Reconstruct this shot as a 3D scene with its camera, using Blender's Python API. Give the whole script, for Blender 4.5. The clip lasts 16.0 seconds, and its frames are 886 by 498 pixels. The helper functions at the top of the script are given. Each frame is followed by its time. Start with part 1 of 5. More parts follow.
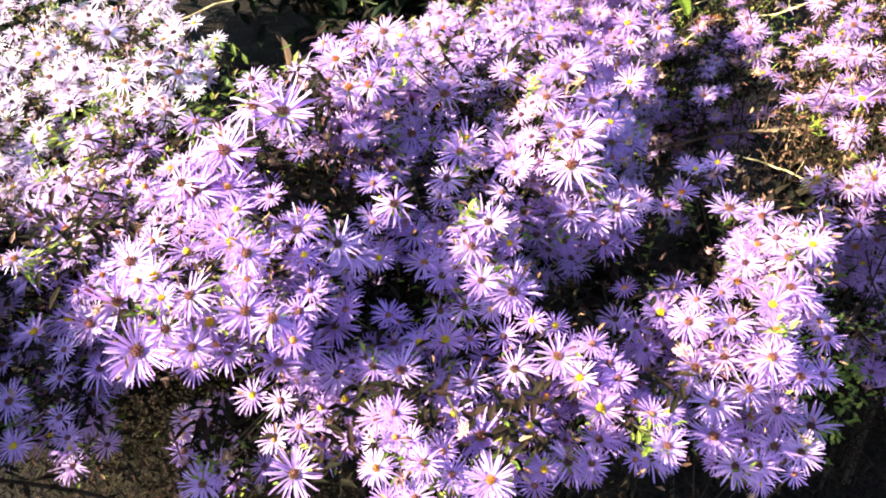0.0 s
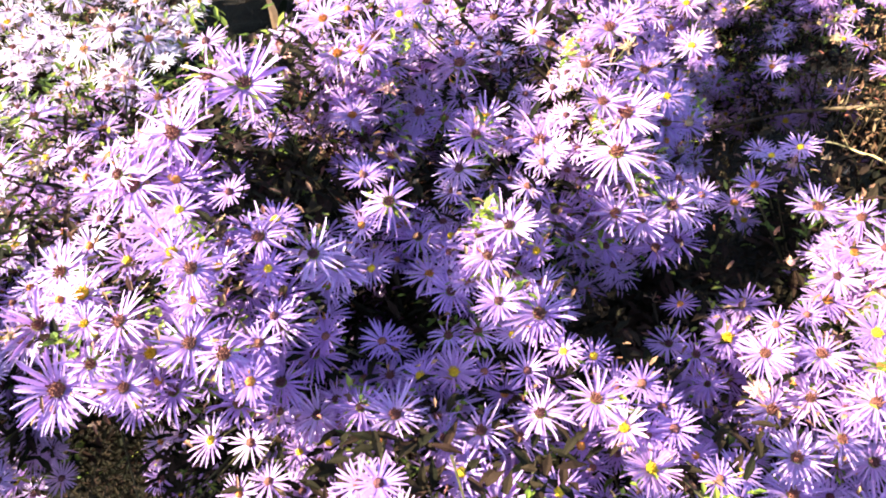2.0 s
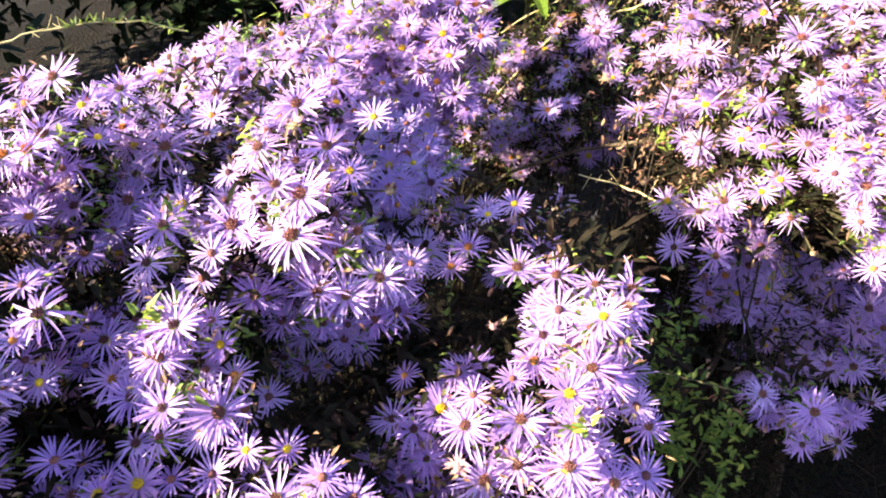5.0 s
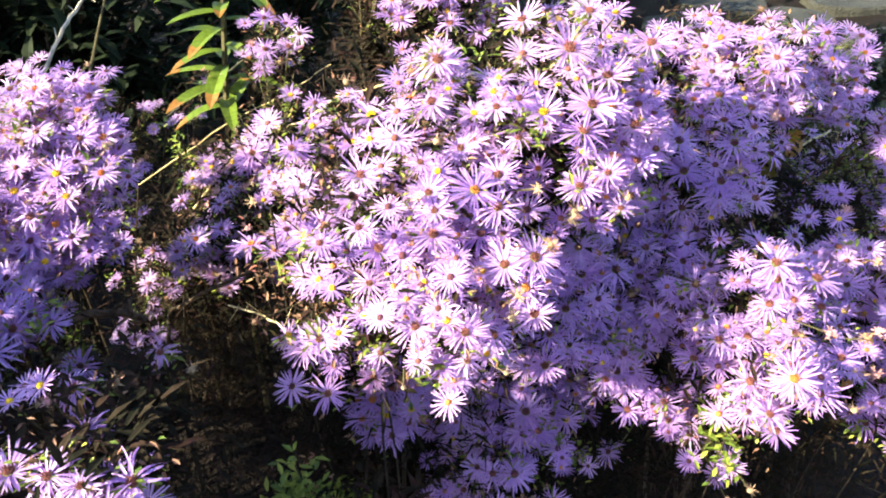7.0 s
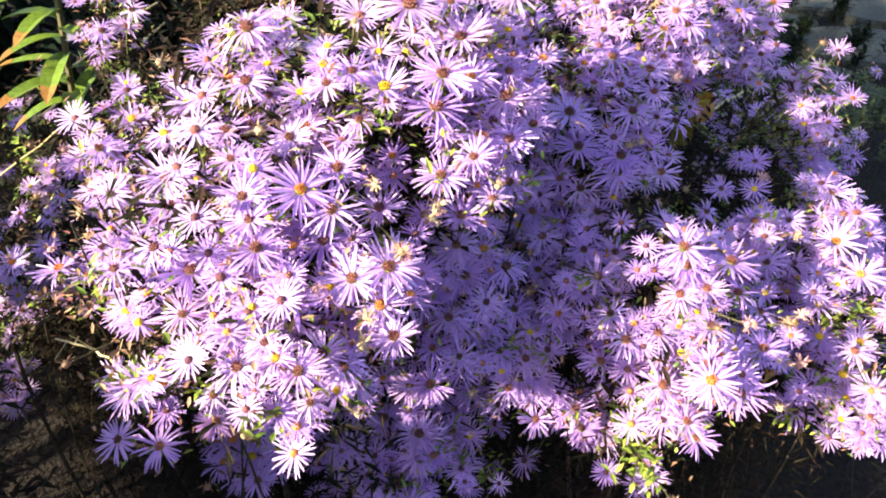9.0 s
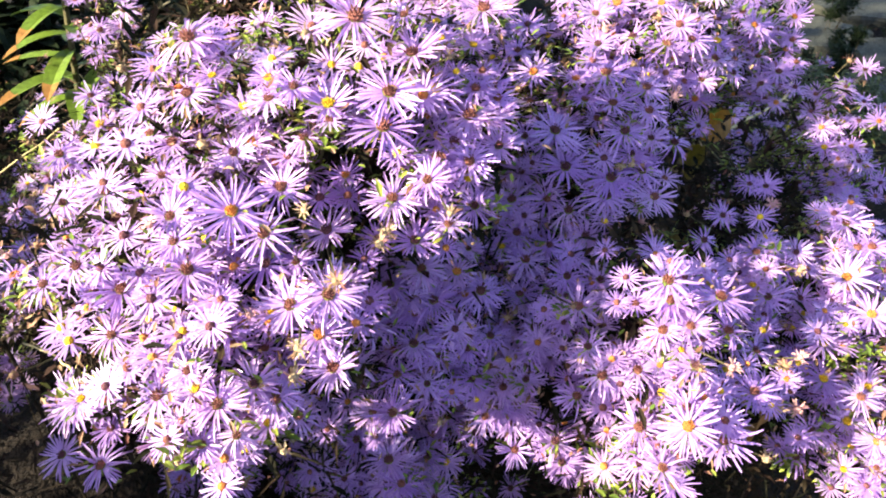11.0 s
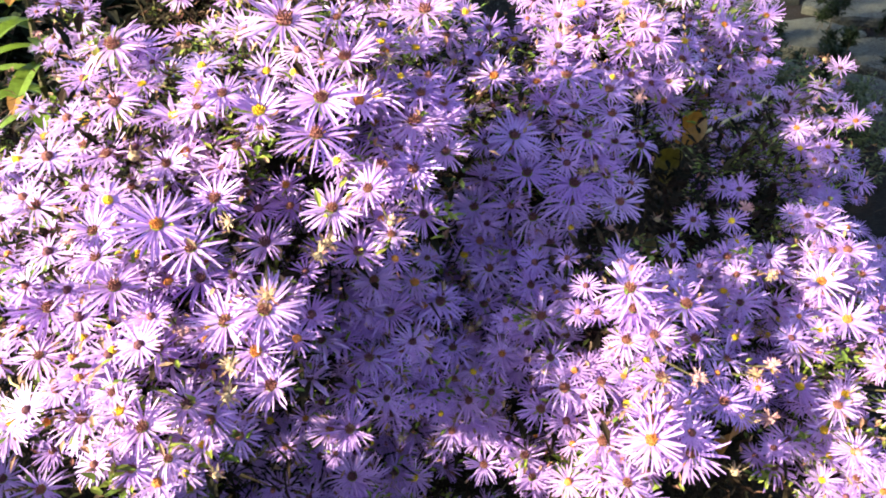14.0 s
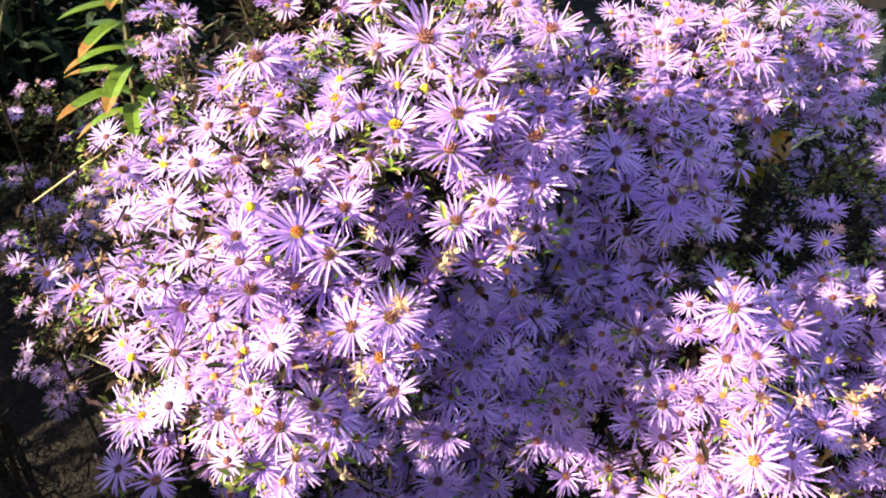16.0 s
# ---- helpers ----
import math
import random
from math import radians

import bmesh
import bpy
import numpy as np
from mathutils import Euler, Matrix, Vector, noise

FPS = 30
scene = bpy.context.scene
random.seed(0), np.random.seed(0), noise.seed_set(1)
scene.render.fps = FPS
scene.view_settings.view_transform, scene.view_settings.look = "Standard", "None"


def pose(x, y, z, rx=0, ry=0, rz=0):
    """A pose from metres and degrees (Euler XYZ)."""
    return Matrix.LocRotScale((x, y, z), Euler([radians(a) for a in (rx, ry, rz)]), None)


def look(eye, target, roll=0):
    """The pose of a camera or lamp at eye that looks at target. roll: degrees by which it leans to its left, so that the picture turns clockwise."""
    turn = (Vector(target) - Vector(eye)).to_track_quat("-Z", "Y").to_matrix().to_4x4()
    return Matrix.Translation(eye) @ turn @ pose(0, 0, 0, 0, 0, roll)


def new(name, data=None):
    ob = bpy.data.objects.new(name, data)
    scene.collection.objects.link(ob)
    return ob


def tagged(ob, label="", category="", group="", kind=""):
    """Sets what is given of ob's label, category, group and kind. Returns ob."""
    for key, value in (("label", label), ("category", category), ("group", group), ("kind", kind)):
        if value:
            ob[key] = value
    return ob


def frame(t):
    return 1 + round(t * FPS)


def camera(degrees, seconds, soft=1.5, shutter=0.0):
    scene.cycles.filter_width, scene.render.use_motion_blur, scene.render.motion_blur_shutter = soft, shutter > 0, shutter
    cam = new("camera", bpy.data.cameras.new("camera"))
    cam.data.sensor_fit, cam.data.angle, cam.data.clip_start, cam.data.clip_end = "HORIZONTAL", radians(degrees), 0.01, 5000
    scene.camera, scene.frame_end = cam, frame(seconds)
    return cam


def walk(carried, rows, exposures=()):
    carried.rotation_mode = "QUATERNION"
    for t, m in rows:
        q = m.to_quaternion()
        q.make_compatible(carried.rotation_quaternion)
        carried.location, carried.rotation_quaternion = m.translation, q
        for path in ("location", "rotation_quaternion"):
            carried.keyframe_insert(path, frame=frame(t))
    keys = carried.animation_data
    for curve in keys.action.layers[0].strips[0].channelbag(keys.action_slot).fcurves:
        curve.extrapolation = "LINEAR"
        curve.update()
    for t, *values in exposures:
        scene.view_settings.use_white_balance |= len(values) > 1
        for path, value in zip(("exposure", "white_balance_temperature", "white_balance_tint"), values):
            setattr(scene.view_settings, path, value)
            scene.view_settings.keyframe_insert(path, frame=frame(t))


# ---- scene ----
cam = camera(61.75, 16.0, 2.0)
PATH = [
    (0, (-0.0128, -0.0210, 0.7450), (0.0016, 0.3737, 0.4384), 1.14),
    (0.5, (-0.0059, 0.0192, 0.7245), (-0.0045, 0.4179, 0.4227), 0.29),
    (1, (-0.0063, 0.0462, 0.7075), (-0.0135, 0.4339, 0.3919), -0.06),
    (1.5, (-0.0009, 0.0548, 0.7026), (-0.0075, 0.4424, 0.3867), 0.25),
    (2, (0.0015, 0.0580, 0.7010), (-0.0073, 0.4439, 0.3833), -0.56),
    (2.5, (0.0190, 0.0668, 0.7017), (0.0083, 0.4546, 0.3862), -1.35),
    (3, (0.0503, 0.0752, 0.6998), (0.0448, 0.4668, 0.3891), -1.90),
    (3.2, (0.0563, 0.0764, 0.7008), (0.0527, 0.4684, 0.3905), -2.08),
    (5.3, (0.1420, 0.0777, 0.7140), (0.1930, 0.4762, 0.4163), -1.73),
    (5.5, (0.1605, 0.0791, 0.7164), (0.2260, 0.4781, 0.4223), -1.15),
    (6, (0.2058, 0.0830, 0.7190), (0.2982, 0.4811, 0.4309), -0.35),
    (6.5, (0.2513, 0.0859, 0.7273), (0.3660, 0.4837, 0.4468), -0.07),
    (7, (0.2963, 0.0883, 0.7365), (0.4176, 0.4909, 0.4660), -1.10),
    (7.5, (0.3304, 0.0901, 0.7340), (0.4490, 0.4985, 0.4710), -1.78),
    (8, (0.3475, 0.1182, 0.7227), (0.4877, 0.5159, 0.4541), -2.79),
    (8.5, (0.3530, 0.1392, 0.7141), (0.5109, 0.5260, 0.4394), -2.71),
    (8.7, (0.3583, 0.1398, 0.7056), (0.5150, 0.5222, 0.4240), -2.40),
    (10.8, (0.4028, 0.1488, 0.7012), (0.5274, 0.5412, 0.4177), -1.83),
    (11, (0.4134, 0.1486, 0.7012), (0.5389, 0.5419, 0.4191), -2.20),
    (11.5, (0.4350, 0.1462, 0.6973), (0.5647, 0.5392, 0.4167), -3.06),
    (12, (0.4421, 0.1498, 0.6913), (0.5726, 0.5427, 0.4112), -2.75),
    (12.5, (0.4393, 0.1520, 0.6947), (0.5676, 0.5462, 0.4152), -2.69),
    (13, (0.4385, 0.1530, 0.6982), (0.5603, 0.5509, 0.4207), -3.40),
    (13.5, (0.4393, 0.1518, 0.6923), (0.5627, 0.5497, 0.4158), -3.47),
    (14, (0.4407, 0.1507, 0.6942), (0.5654, 0.5475, 0.4165), -3.26),
    (14.5, (0.4350, 0.1472, 0.6921), (0.5613, 0.5435, 0.4146), -3.20),
    (15, (0.4214, 0.1502, 0.6945), (0.5375, 0.5481, 0.4149), -2.76),
    (15.5, (0.4083, 0.1555, 0.7014), (0.5113, 0.5585, 0.4239), -2.75),
    (16, (0.4040, 0.1588, 0.7030), (0.5085, 0.5634, 0.4286), -2.86),
]
walk(cam, [(t, look(eye, target, roll)) for t, eye, target, roll in PATH], [(0, 2.62, 6500, 10), (3, 2.65, 6500, 10), (7.5, 2.53, 6500, 10), (12.5, 2.44, 6500, 10), (16, 2.38, 6500, 10)])

# ---- light ----
SUN = Vector((-0.87, -0.13, 0.455)).normalized()
world = bpy.data.worlds.new("sky")
scene.world = world
world.use_nodes = True
wn = world.node_tree.nodes
wn.clear()
sky = wn.new("ShaderNodeTexSky")
sky.sky_type = "NISHITA"
sky.sun_disc = False
sky.ozone_density = 2.0
sky.sun_elevation = math.asin(SUN.z)
sky.sun_rotation = math.atan2(SUN.x, SUN.y)
bg = wn.new("ShaderNodeBackground")
bg.inputs["Strength"].default_value = 0.102
wo = wn.new("ShaderNodeOutputWorld")
world.node_tree.links.new(sky.outputs[0], bg.inputs[0])
world.node_tree.links.new(bg.outputs[0], wo.inputs[0])
sun_data = bpy.data.lights.new("sun", "SUN")
sun_data.energy = 5.0
sun_data.angle = radians(0.53)
sun_data.color = (1.0, 0.965, 0.70)
sun = new("sun", sun_data)
sun.matrix_world = look(SUN * 10, (0, 0, 0))


# ---- materials ----
def nodes_of(name, rough=0.6, spec=0.3):
    m = bpy.data.materials.new(name)
    m.use_nodes = True
    nt = m.node_tree
    b = nt.nodes["Principled BSDF"]
    b.inputs["Roughness"].default_value = rough
    b.inputs["Specular IOR Level"].default_value = spec
    return m, nt, b


def ramp(nt, fac, stops):
    r = nt.nodes.new("ShaderNodeValToRGB")
    e = r.color_ramp.elements
    while len(e) < len(stops):
        e.new(0.5)
    for k, (at, col) in zip(e, stops):
        k.position, k.color = at, (*col, 1)
    nt.links.new(fac, r.inputs[0])
    return r.outputs[0]


def noise_of(nt, scale, detail=4, coords="Object"):
    c = nt.nodes.new("ShaderNodeTexCoord")
    n = nt.nodes.new("ShaderNodeTexNoise")
    n.inputs["Scale"].default_value, n.inputs["Detail"].default_value = scale, detail
    nt.links.new(c.outputs[coords], n.inputs["Vector"])
    return n.outputs["Fac"]


def bump_of(nt, b, height, strength, distance):
    k = nt.nodes.new("ShaderNodeBump")
    k.inputs["Strength"].default_value, k.inputs["Distance"].default_value = strength, distance
    nt.links.new(height, k.inputs["Height"])
    nt.links.new(k.outputs[0], b.inputs["Normal"])


def mixed(nt, fac, one, two, kind="MIX"):
    m = nt.nodes.new("ShaderNodeMix")
    m.data_type, m.blend_type = "RGBA", kind
    for sock, v in ((m.inputs[0], fac), (m.inputs[6], one), (m.inputs[7], two)):
        if isinstance(v, (int, float)):
            sock.default_value = v
        elif isinstance(v, tuple):
            sock.default_value = (*v, 1)
        else:
            nt.links.new(v, sock)
    return m.outputs[2]


def thin(nt, b, colour, share, passed=None):
    """Thin plant tissue: part of the light passes through, in the colour passed where it differs."""
    t = nt.nodes.new("ShaderNodeBsdfTranslucent")
    mix = nt.nodes.new("ShaderNodeMixShader")
    mix.inputs[0].default_value = share
    nt.links.new(colour, b.inputs["Base Color"])
    nt.links.new(passed or colour, t.inputs["Color"])
    nt.links.new(b.outputs[0], mix.inputs[1])
    nt.links.new(t.outputs[0], mix.inputs[2])
    nt.links.new(mix.outputs[0], nt.nodes["Material Output"].inputs["Surface"])


def petal_material(name, cols):
    m, nt, b = nodes_of(name, 0.42, 0.5)
    b.inputs["Sheen Weight"].default_value = 0.30
    b.inputs["Coat Weight"].default_value = 0.42
    b.inputs["Coat Roughness"].default_value = 0.42
    info = nt.nodes.new("ShaderNodeObjectInfo")
    geo = nt.nodes.new("ShaderNodeNewGeometry")
    flower = ramp(nt, info.outputs["Random"], list(zip((0.0, 0.45, 0.8, 1.0), cols)))
    ray = ramp(nt, geo.outputs["Random Per Island"], [(0.0, (0.80, 0.78, 0.86)), (1.0, (1.0, 1.0, 1.0))])
    col = mixed(nt, 1.0, flower, ray, "MULTIPLY")
    grain = ramp(nt, noise_of(nt, 900, 3), [(0.3, (0.88, 0.86, 0.92)), (0.7, (1, 1, 1))])
    col = mixed(nt, 1.0, col, grain, "MULTIPLY")
    thin(nt, b, col, 0.45, mixed(nt, 1.0, col, (1.0, 0.78, 0.97), "MULTIPLY"))
    return m


def disc_material(name, dark, light, tip):
    m, nt, b = nodes_of(name, 0.75, 0.2)
    info = nt.nodes.new("ShaderNodeObjectInfo")
    f = noise_of(nt, 1500, 3)
    col = mixed(nt, info.outputs["Random"], ramp(nt, f, [(0.3, dark), (0.62, light), (0.8, tip)]), ramp(nt, f, [(0.35, dark), (0.7, light)]))
    nt.links.new(col, b.inputs["Base Color"])
    bump_of(nt, b, f, 0.8, 0.0008)
    return m


def leaf_material(name, cols, share=0.3, rough=0.5, spec=0.3):
    m, nt, b = nodes_of(name, rough, spec)
    geo = nt.nodes.new("ShaderNodeNewGeometry")
    base = ramp(nt, geo.outputs["Random Per Island"], [(i / (len(cols) - 1), c) for i, c in enumerate(cols)])
    patch = ramp(nt, noise_of(nt, 220, 4), [(0.3, (0.62, 0.6, 0.55)), (0.6, (1, 1, 1))])
    thin(nt, b, mixed(nt, 1.0, base, patch, "MULTIPLY"), share)
    return m


def bark_material(name, dark, light, scale):
    m, nt, b = nodes_of(name, 0.8, 0.2)
    f = noise_of(nt, scale, 5)
    nt.links.new(ramp(nt, f, [(0.3, dark), (0.7, light)]), b.inputs["Base Color"])
    bump_of(nt, b, f, 0.5, 0.001)
    return m


def ground_material():
    m, nt, b = nodes_of("mulch_soil", 0.95, 0.1)
    big, fine = noise_of(nt, 6, 5), noise_of(nt, 160, 6)
    # soil browns lowered to near black, imitating the shade between the plants
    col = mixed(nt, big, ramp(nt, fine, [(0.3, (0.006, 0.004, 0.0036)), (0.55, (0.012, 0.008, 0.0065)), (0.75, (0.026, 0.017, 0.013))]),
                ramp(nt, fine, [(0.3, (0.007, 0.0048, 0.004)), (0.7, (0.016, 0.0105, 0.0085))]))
    nt.links.new(col, b.inputs["Base Color"])
    bump_of(nt, b, fine, 0.9, 0.012)
    return m


def stone_material():
    m, nt, b = nodes_of("path_stone", 0.85, 0.3)
    big, fine = noise_of(nt, 9, 5), noise_of(nt, 120, 6)
    # stone greys lowered a lot to imitate shade lying over the path
    col = mixed(nt, 1.0, ramp(nt, big, [(0.3, (0.020, 0.018, 0.014)), (0.7, (0.055, 0.050, 0.038))]), ramp(nt, fine, [(0.3, (0.45, 0.46, 0.42)), (0.7, (1, 1, 1))]), "MULTIPLY")
    nt.links.new(col, b.inputs["Base Color"])
    bump_of(nt, b, fine, 0.9, 0.012)
    return m


PETAL = petal_material("aster_petal", [(0.492, 0.261, 0.655), (0.566, 0.328, 0.690), (0.655, 0.413, 0.730), (0.621, 0.333, 0.645)])
# same petals paled towards white, standing in for glare on the sunlit plant
LIT_PETAL = petal_material("sunlit_aster_petal", [(0.650, 0.484, 0.730), (0.729, 0.587, 0.770), (0.788, 0.670, 0.800), (0.749, 0.546, 0.750)])
DISCS = [
    disc_material("yellow_disc", (0.42, 0.22, 0.01), (0.80, 0.52, 0.03), (0.88, 0.70, 0.14)),
    disc_material("orange_disc", (0.28, 0.07, 0.02), (0.58, 0.22, 0.05), (0.75, 0.42, 0.12)),
    disc_material("russet_disc", (0.10, 0.030, 0.028), (0.22, 0.075, 0.055), (0.42, 0.21, 0.13)),
    disc_material("maroon_disc", (0.055, 0.018, 0.026), (0.13, 0.040, 0.045), (0.30, 0.13, 0.10)),
]
LEAF = leaf_material("aster_leaf", [(0.08, 0.12, 0.022), (0.16, 0.22, 0.035), (0.27, 0.32, 0.05), (0.42, 0.42, 0.08)], 0.38)
# browned lower leaves, taken near black to imitate shade in the gaps
LEAF_LOW = leaf_material("shade_toned_leaf", [(0.010, 0.010, 0.006), (0.016, 0.013, 0.008), (0.025, 0.017, 0.011), (0.030, 0.015, 0.012)], 0.10, 0.85, 0.05)
SPRIG = leaf_material("withered_sprig", [(0.13, 0.055, 0.035), (0.25, 0.12, 0.075), (0.37, 0.23, 0.13), (0.28, 0.085, 0.07)], 0.25, 0.7)
DRY = leaf_material("dried_leaf", [(0.20, 0.11, 0.075), (0.36, 0.23, 0.15), (0.46, 0.33, 0.19), (0.33, 0.14, 0.12)], 0.25, 0.7)
STEM = bark_material("aster_stem", (0.035, 0.030, 0.014), (0.09, 0.07, 0.032), 120)
WOOD = bark_material("woody_stem", (0.04, 0.025, 0.016), (0.12, 0.078, 0.05), 150)
STRAW = bark_material("straw_stem", (0.32, 0.23, 0.10), (0.60, 0.46, 0.24), 90)
GREY_TWIG = bark_material("grey_twig", (0.20, 0.16, 0.12), (0.48, 0.41, 0.33), 90)
LILY = leaf_material("broad_leaf", [(0.07, 0.13, 0.018), (0.13, 0.20, 0.026), (0.22, 0.25, 0.036)], 0.40, 0.4)
TAN = leaf_material("browned_leaf", [(0.225, 0.082, 0.021), (0.338, 0.150, 0.035), (0.255, 0.122, 0.042)], 0.4, 0.6)
RUST = leaf_material("rust_leaf", [(0.20, 0.070, 0.022), (0.27, 0.10, 0.03)], 0.3, 0.7)
YELLOW = leaf_material("yellowed_leaf", [(0.341, 0.125, 0.009), (0.409, 0.177, 0.012)], 0.45, 0.5)
OLIVE = leaf_material("olive_leaf", [(0.140, 0.111, 0.010), (0.210, 0.130, 0.014)], 0.45, 0.5)
PINK = leaf_material("pink_bud", [(0.45, 0.20, 0.20), (0.55, 0.30, 0.28)], 0.2, 0.7)
# greens lowered to near black in place of shade on the foliage
HEDGE = leaf_material("shade_dark_hedge", [(0.006, 0.010, 0.004), (0.010, 0.016, 0.007), (0.016, 0.023, 0.009)], 0.2, 0.7, 0.1)
# litter browns dimmed to imitate the same shade on the ground
MULCH = leaf_material("shade_dim_litter", [(0.012, 0.007, 0.004), (0.030, 0.017, 0.011), (0.054, 0.033, 0.019)], 0.1, 0.9)
SOIL = ground_material()
STONE = stone_material()


# ---- mesh helpers ----
def mesh_of(name, verts, faces, mat, smooth=False):
    me = bpy.data.meshes.new(name)
    me.from_pydata([tuple(v) for v in verts], [], faces)
    me.materials.append(mat)
    if smooth:
        me.polygons.foreach_set("use_smooth", [True] * len(me.polygons))
    me.update()
    return me


def piece(name, me, parent, label="", kind=""):
    ob = new(name, me)
    ob.parent = parent
    return tagged(ob, label, "", "", kind)


class Build:
    """Collects faces for one mesh."""

    def __init__(self):
        self.v, self.f = [], []

    def tube(self, pts, r0, r1, sides=5):
        pts = [Vector(p) for p in pts]
        start = len(self.v)
        side = Vector((0.3, 0.9, 0.2))
        for i, p in enumerate(pts):
            d = (pts[min(i + 1, len(pts) - 1)] - pts[max(i - 1, 0)]).normalized()
            a = d.cross(side)
            a = (a if a.length > 1e-4 else d.cross(Vector((1, 0, 0)))).normalized()
            b = d.cross(a)
            r = r0 + (r1 - r0) * i / (len(pts) - 1)
            for k in range(sides):
                w = 2 * math.pi * k / sides
                self.v.append(p + (a * math.cos(w) + b * math.sin(w)) * r)
        for i in range(len(pts) - 1):
            for k in range(sides):
                p, q = start + i * sides + k, start + i * sides + (k + 1) % sides
                self.f.append((p, q, q + sides, p + sides))
        self.f.append(tuple(range(start, start + sides))[::-1])
        n = len(self.v)
        self.f.append(tuple(range(n - sides, n)))

    def leaf(self, at, way, up, length, width, droop=0.2, fold=0.25, steps=3):
        """A pointed leaf folded along its midrib."""
        at, way = Vector(at), Vector(way).normalized()
        side = way.cross(Vector(up))
        side = (side if side.length > 1e-4 else way.cross(Vector((1, 0.2, 0)))).normalized()
        top = side.cross(way).normalized()
        start = len(self.v)
        for i in range(steps + 1):
            s = i / steps
            mid = at + way * (length * s) - top * (droop * length * s * s)
            w = width * 0.5 * (math.sin(math.pi * min(1, 0.12 + 0.80 * s)) ** 0.8 if i < steps else 0.04)
            self.v += [mid - side * w + top * (w * fold), mid, mid + side * w + top * (w * fold)]
        for i in range(steps):
            k = start + 3 * i
            self.f += [(k, k + 1, k + 4, k + 3), (k + 1, k + 2, k + 5, k + 4)]

    def ball(self, at, r, flat=1.0, rings=4, sides=7):
        at = Vector(at)
        start = len(self.v)
        for i in range(rings + 1):
            a = math.pi * (0.08 + 0.84 * i / rings)
            for k in range(sides):
                w = 2 * math.pi * (k + 0.5 * (i % 2)) / sides
                self.v.append(at + Vector((math.sin(a) * math.cos(w) * r, math.sin(a) * math.sin(w) * r, math.cos(a) * r * flat)))
        for i in range(rings):
            for k in range(sides):
                p, q = start + i * sides + k, start + i * sides + (k + 1) % sides
                self.f.append((p, p + sides, q + sides, q))
        self.f.append(tuple(range(start, start + sides)))
        n = len(self.v)
        self.f.append(tuple(range(n - sides, n))[::-1])

    def mesh(self, name, mat, base=(0, 0, 0), smooth=False):
        base = Vector(base)
        return mesh_of(name, [v - base for v in self.v], self.f, mat, smooth)


rng = random.Random(11)


def jitter(s):
    return Vector((rng.uniform(-s, s), rng.uniform(-s, s), rng.uniform(-s, s)))


def curve_points(a, b, bow, n=6):
    a, b, bow = Vector(a), Vector(b), Vector(bow)
    return [a.lerp(b, i / n) + bow * math.sin(math.pi * i / n) for i in range(n + 1)]


# ---- flower heads: ray florets round a disc ----
def rays_mesh(seed, count, rise, droop, ragged, length=0.0146, width=0.00124, gap=0.05):
    g = random.Random(seed)
    v, f = [], []
    for layer in range(2):
        n = count if layer == 0 else count // 3
        for i in range(n):
            if g.random() < gap:
                continue
            a = 2 * math.pi * (i + 0.5 * layer + g.uniform(-0.38, 0.38)) / n
            out = Vector((math.cos(a), math.sin(a), 0))
            side = Vector((-math.sin(a), math.cos(a), 0))
            ln = length * g.uniform(0.76, 1.08) * (0.92 if layer else 1)
            wd = width * g.uniform(0.72, 1.15)
            lift = rise + 0.18 * layer + g.uniform(-1, 1) * (0.13 + ragged)
            sag = droop + g.uniform(-1, 1) * (0.16 + ragged)
            sway = g.uniform(-1, 1) * (0.12 + ragged * 0.9)
            roll = g.uniform(-1, 1) * (0.5 + 2 * ragged)
            start = len(v)
            for k, (s, w) in enumerate(((0, 0.55), (0.35, 1.0), (0.78, 0.95), (1.0, 0.5))):
                mid = out * (0.0022 + ln * s) + side * (sway * ln * s * s) + Vector((0, 0, ln * (lift * s - sag * s * s)))
                across = side * math.cos(roll * s) + Vector((0, 0, 1)) * math.sin(roll * s)
                lip = Vector((0, 0, 1)) * (wd * 0.22)
                v += [mid - across * (wd * w / 2) + lip, mid, mid + across * (wd * w / 2) + lip]
            for k in range(3):
                p = start + 3 * k
                f += [(p, p + 1, p + 4, p + 3), (p + 1, p + 2, p + 5, p + 4)]
    return mesh_of("ray_florets", v, f, PETAL, True)


def disc_mesh(seed, mat, r, dome):
    """A domed disc set with small tubular florets."""
    g = random.Random(seed)
    b = Build()
    b.ball((0, 0, 0.0004), r * 0.92, dome, 3, 8)
    for i in range(22):
        s = math.sqrt((i + 0.5) / 22)
        a = i * 2.39996
        foot = Vector((math.cos(a) * s * r * 0.95, math.sin(a) * s * r * 0.95, 0.0004 + r * dome * math.sqrt(max(0, 1 - s * s * 0.9)) * 0.9))
        way = Vector((math.cos(a) * s * 0.7, math.sin(a) * s * 0.7, 1)).normalized()
        h = g.uniform(0.0007, 0.0016)
        b.tube([foot, foot + way * h], 0.00052, 0.00034, 3)
    return b.mesh("disc_florets", mat)


def bract_mesh():
    """Green cup of bracts with the top of the flower stalk."""
    b = Build()
    b.tube([(0, 0, 0.0006), (0, 0, -0.0016), (0, 0, -0.0042), (0, 0, -0.0056)], 0.0030, 0.0010, 8)
    for i in range(14):
        a = 2.39996 * i
        out = Vector((math.cos(a), math.sin(a), 0))
        b.leaf(out * 0.0022 + Vector((0, 0, -0.003)), out + Vector((0, 0, 0.55 - 0.9 * (i % 3 == 0))), (0, 0, 1), 0.0040, 0.0012, 0.3, 0.2, 2)
    return b.mesh("bracts", LEAF)


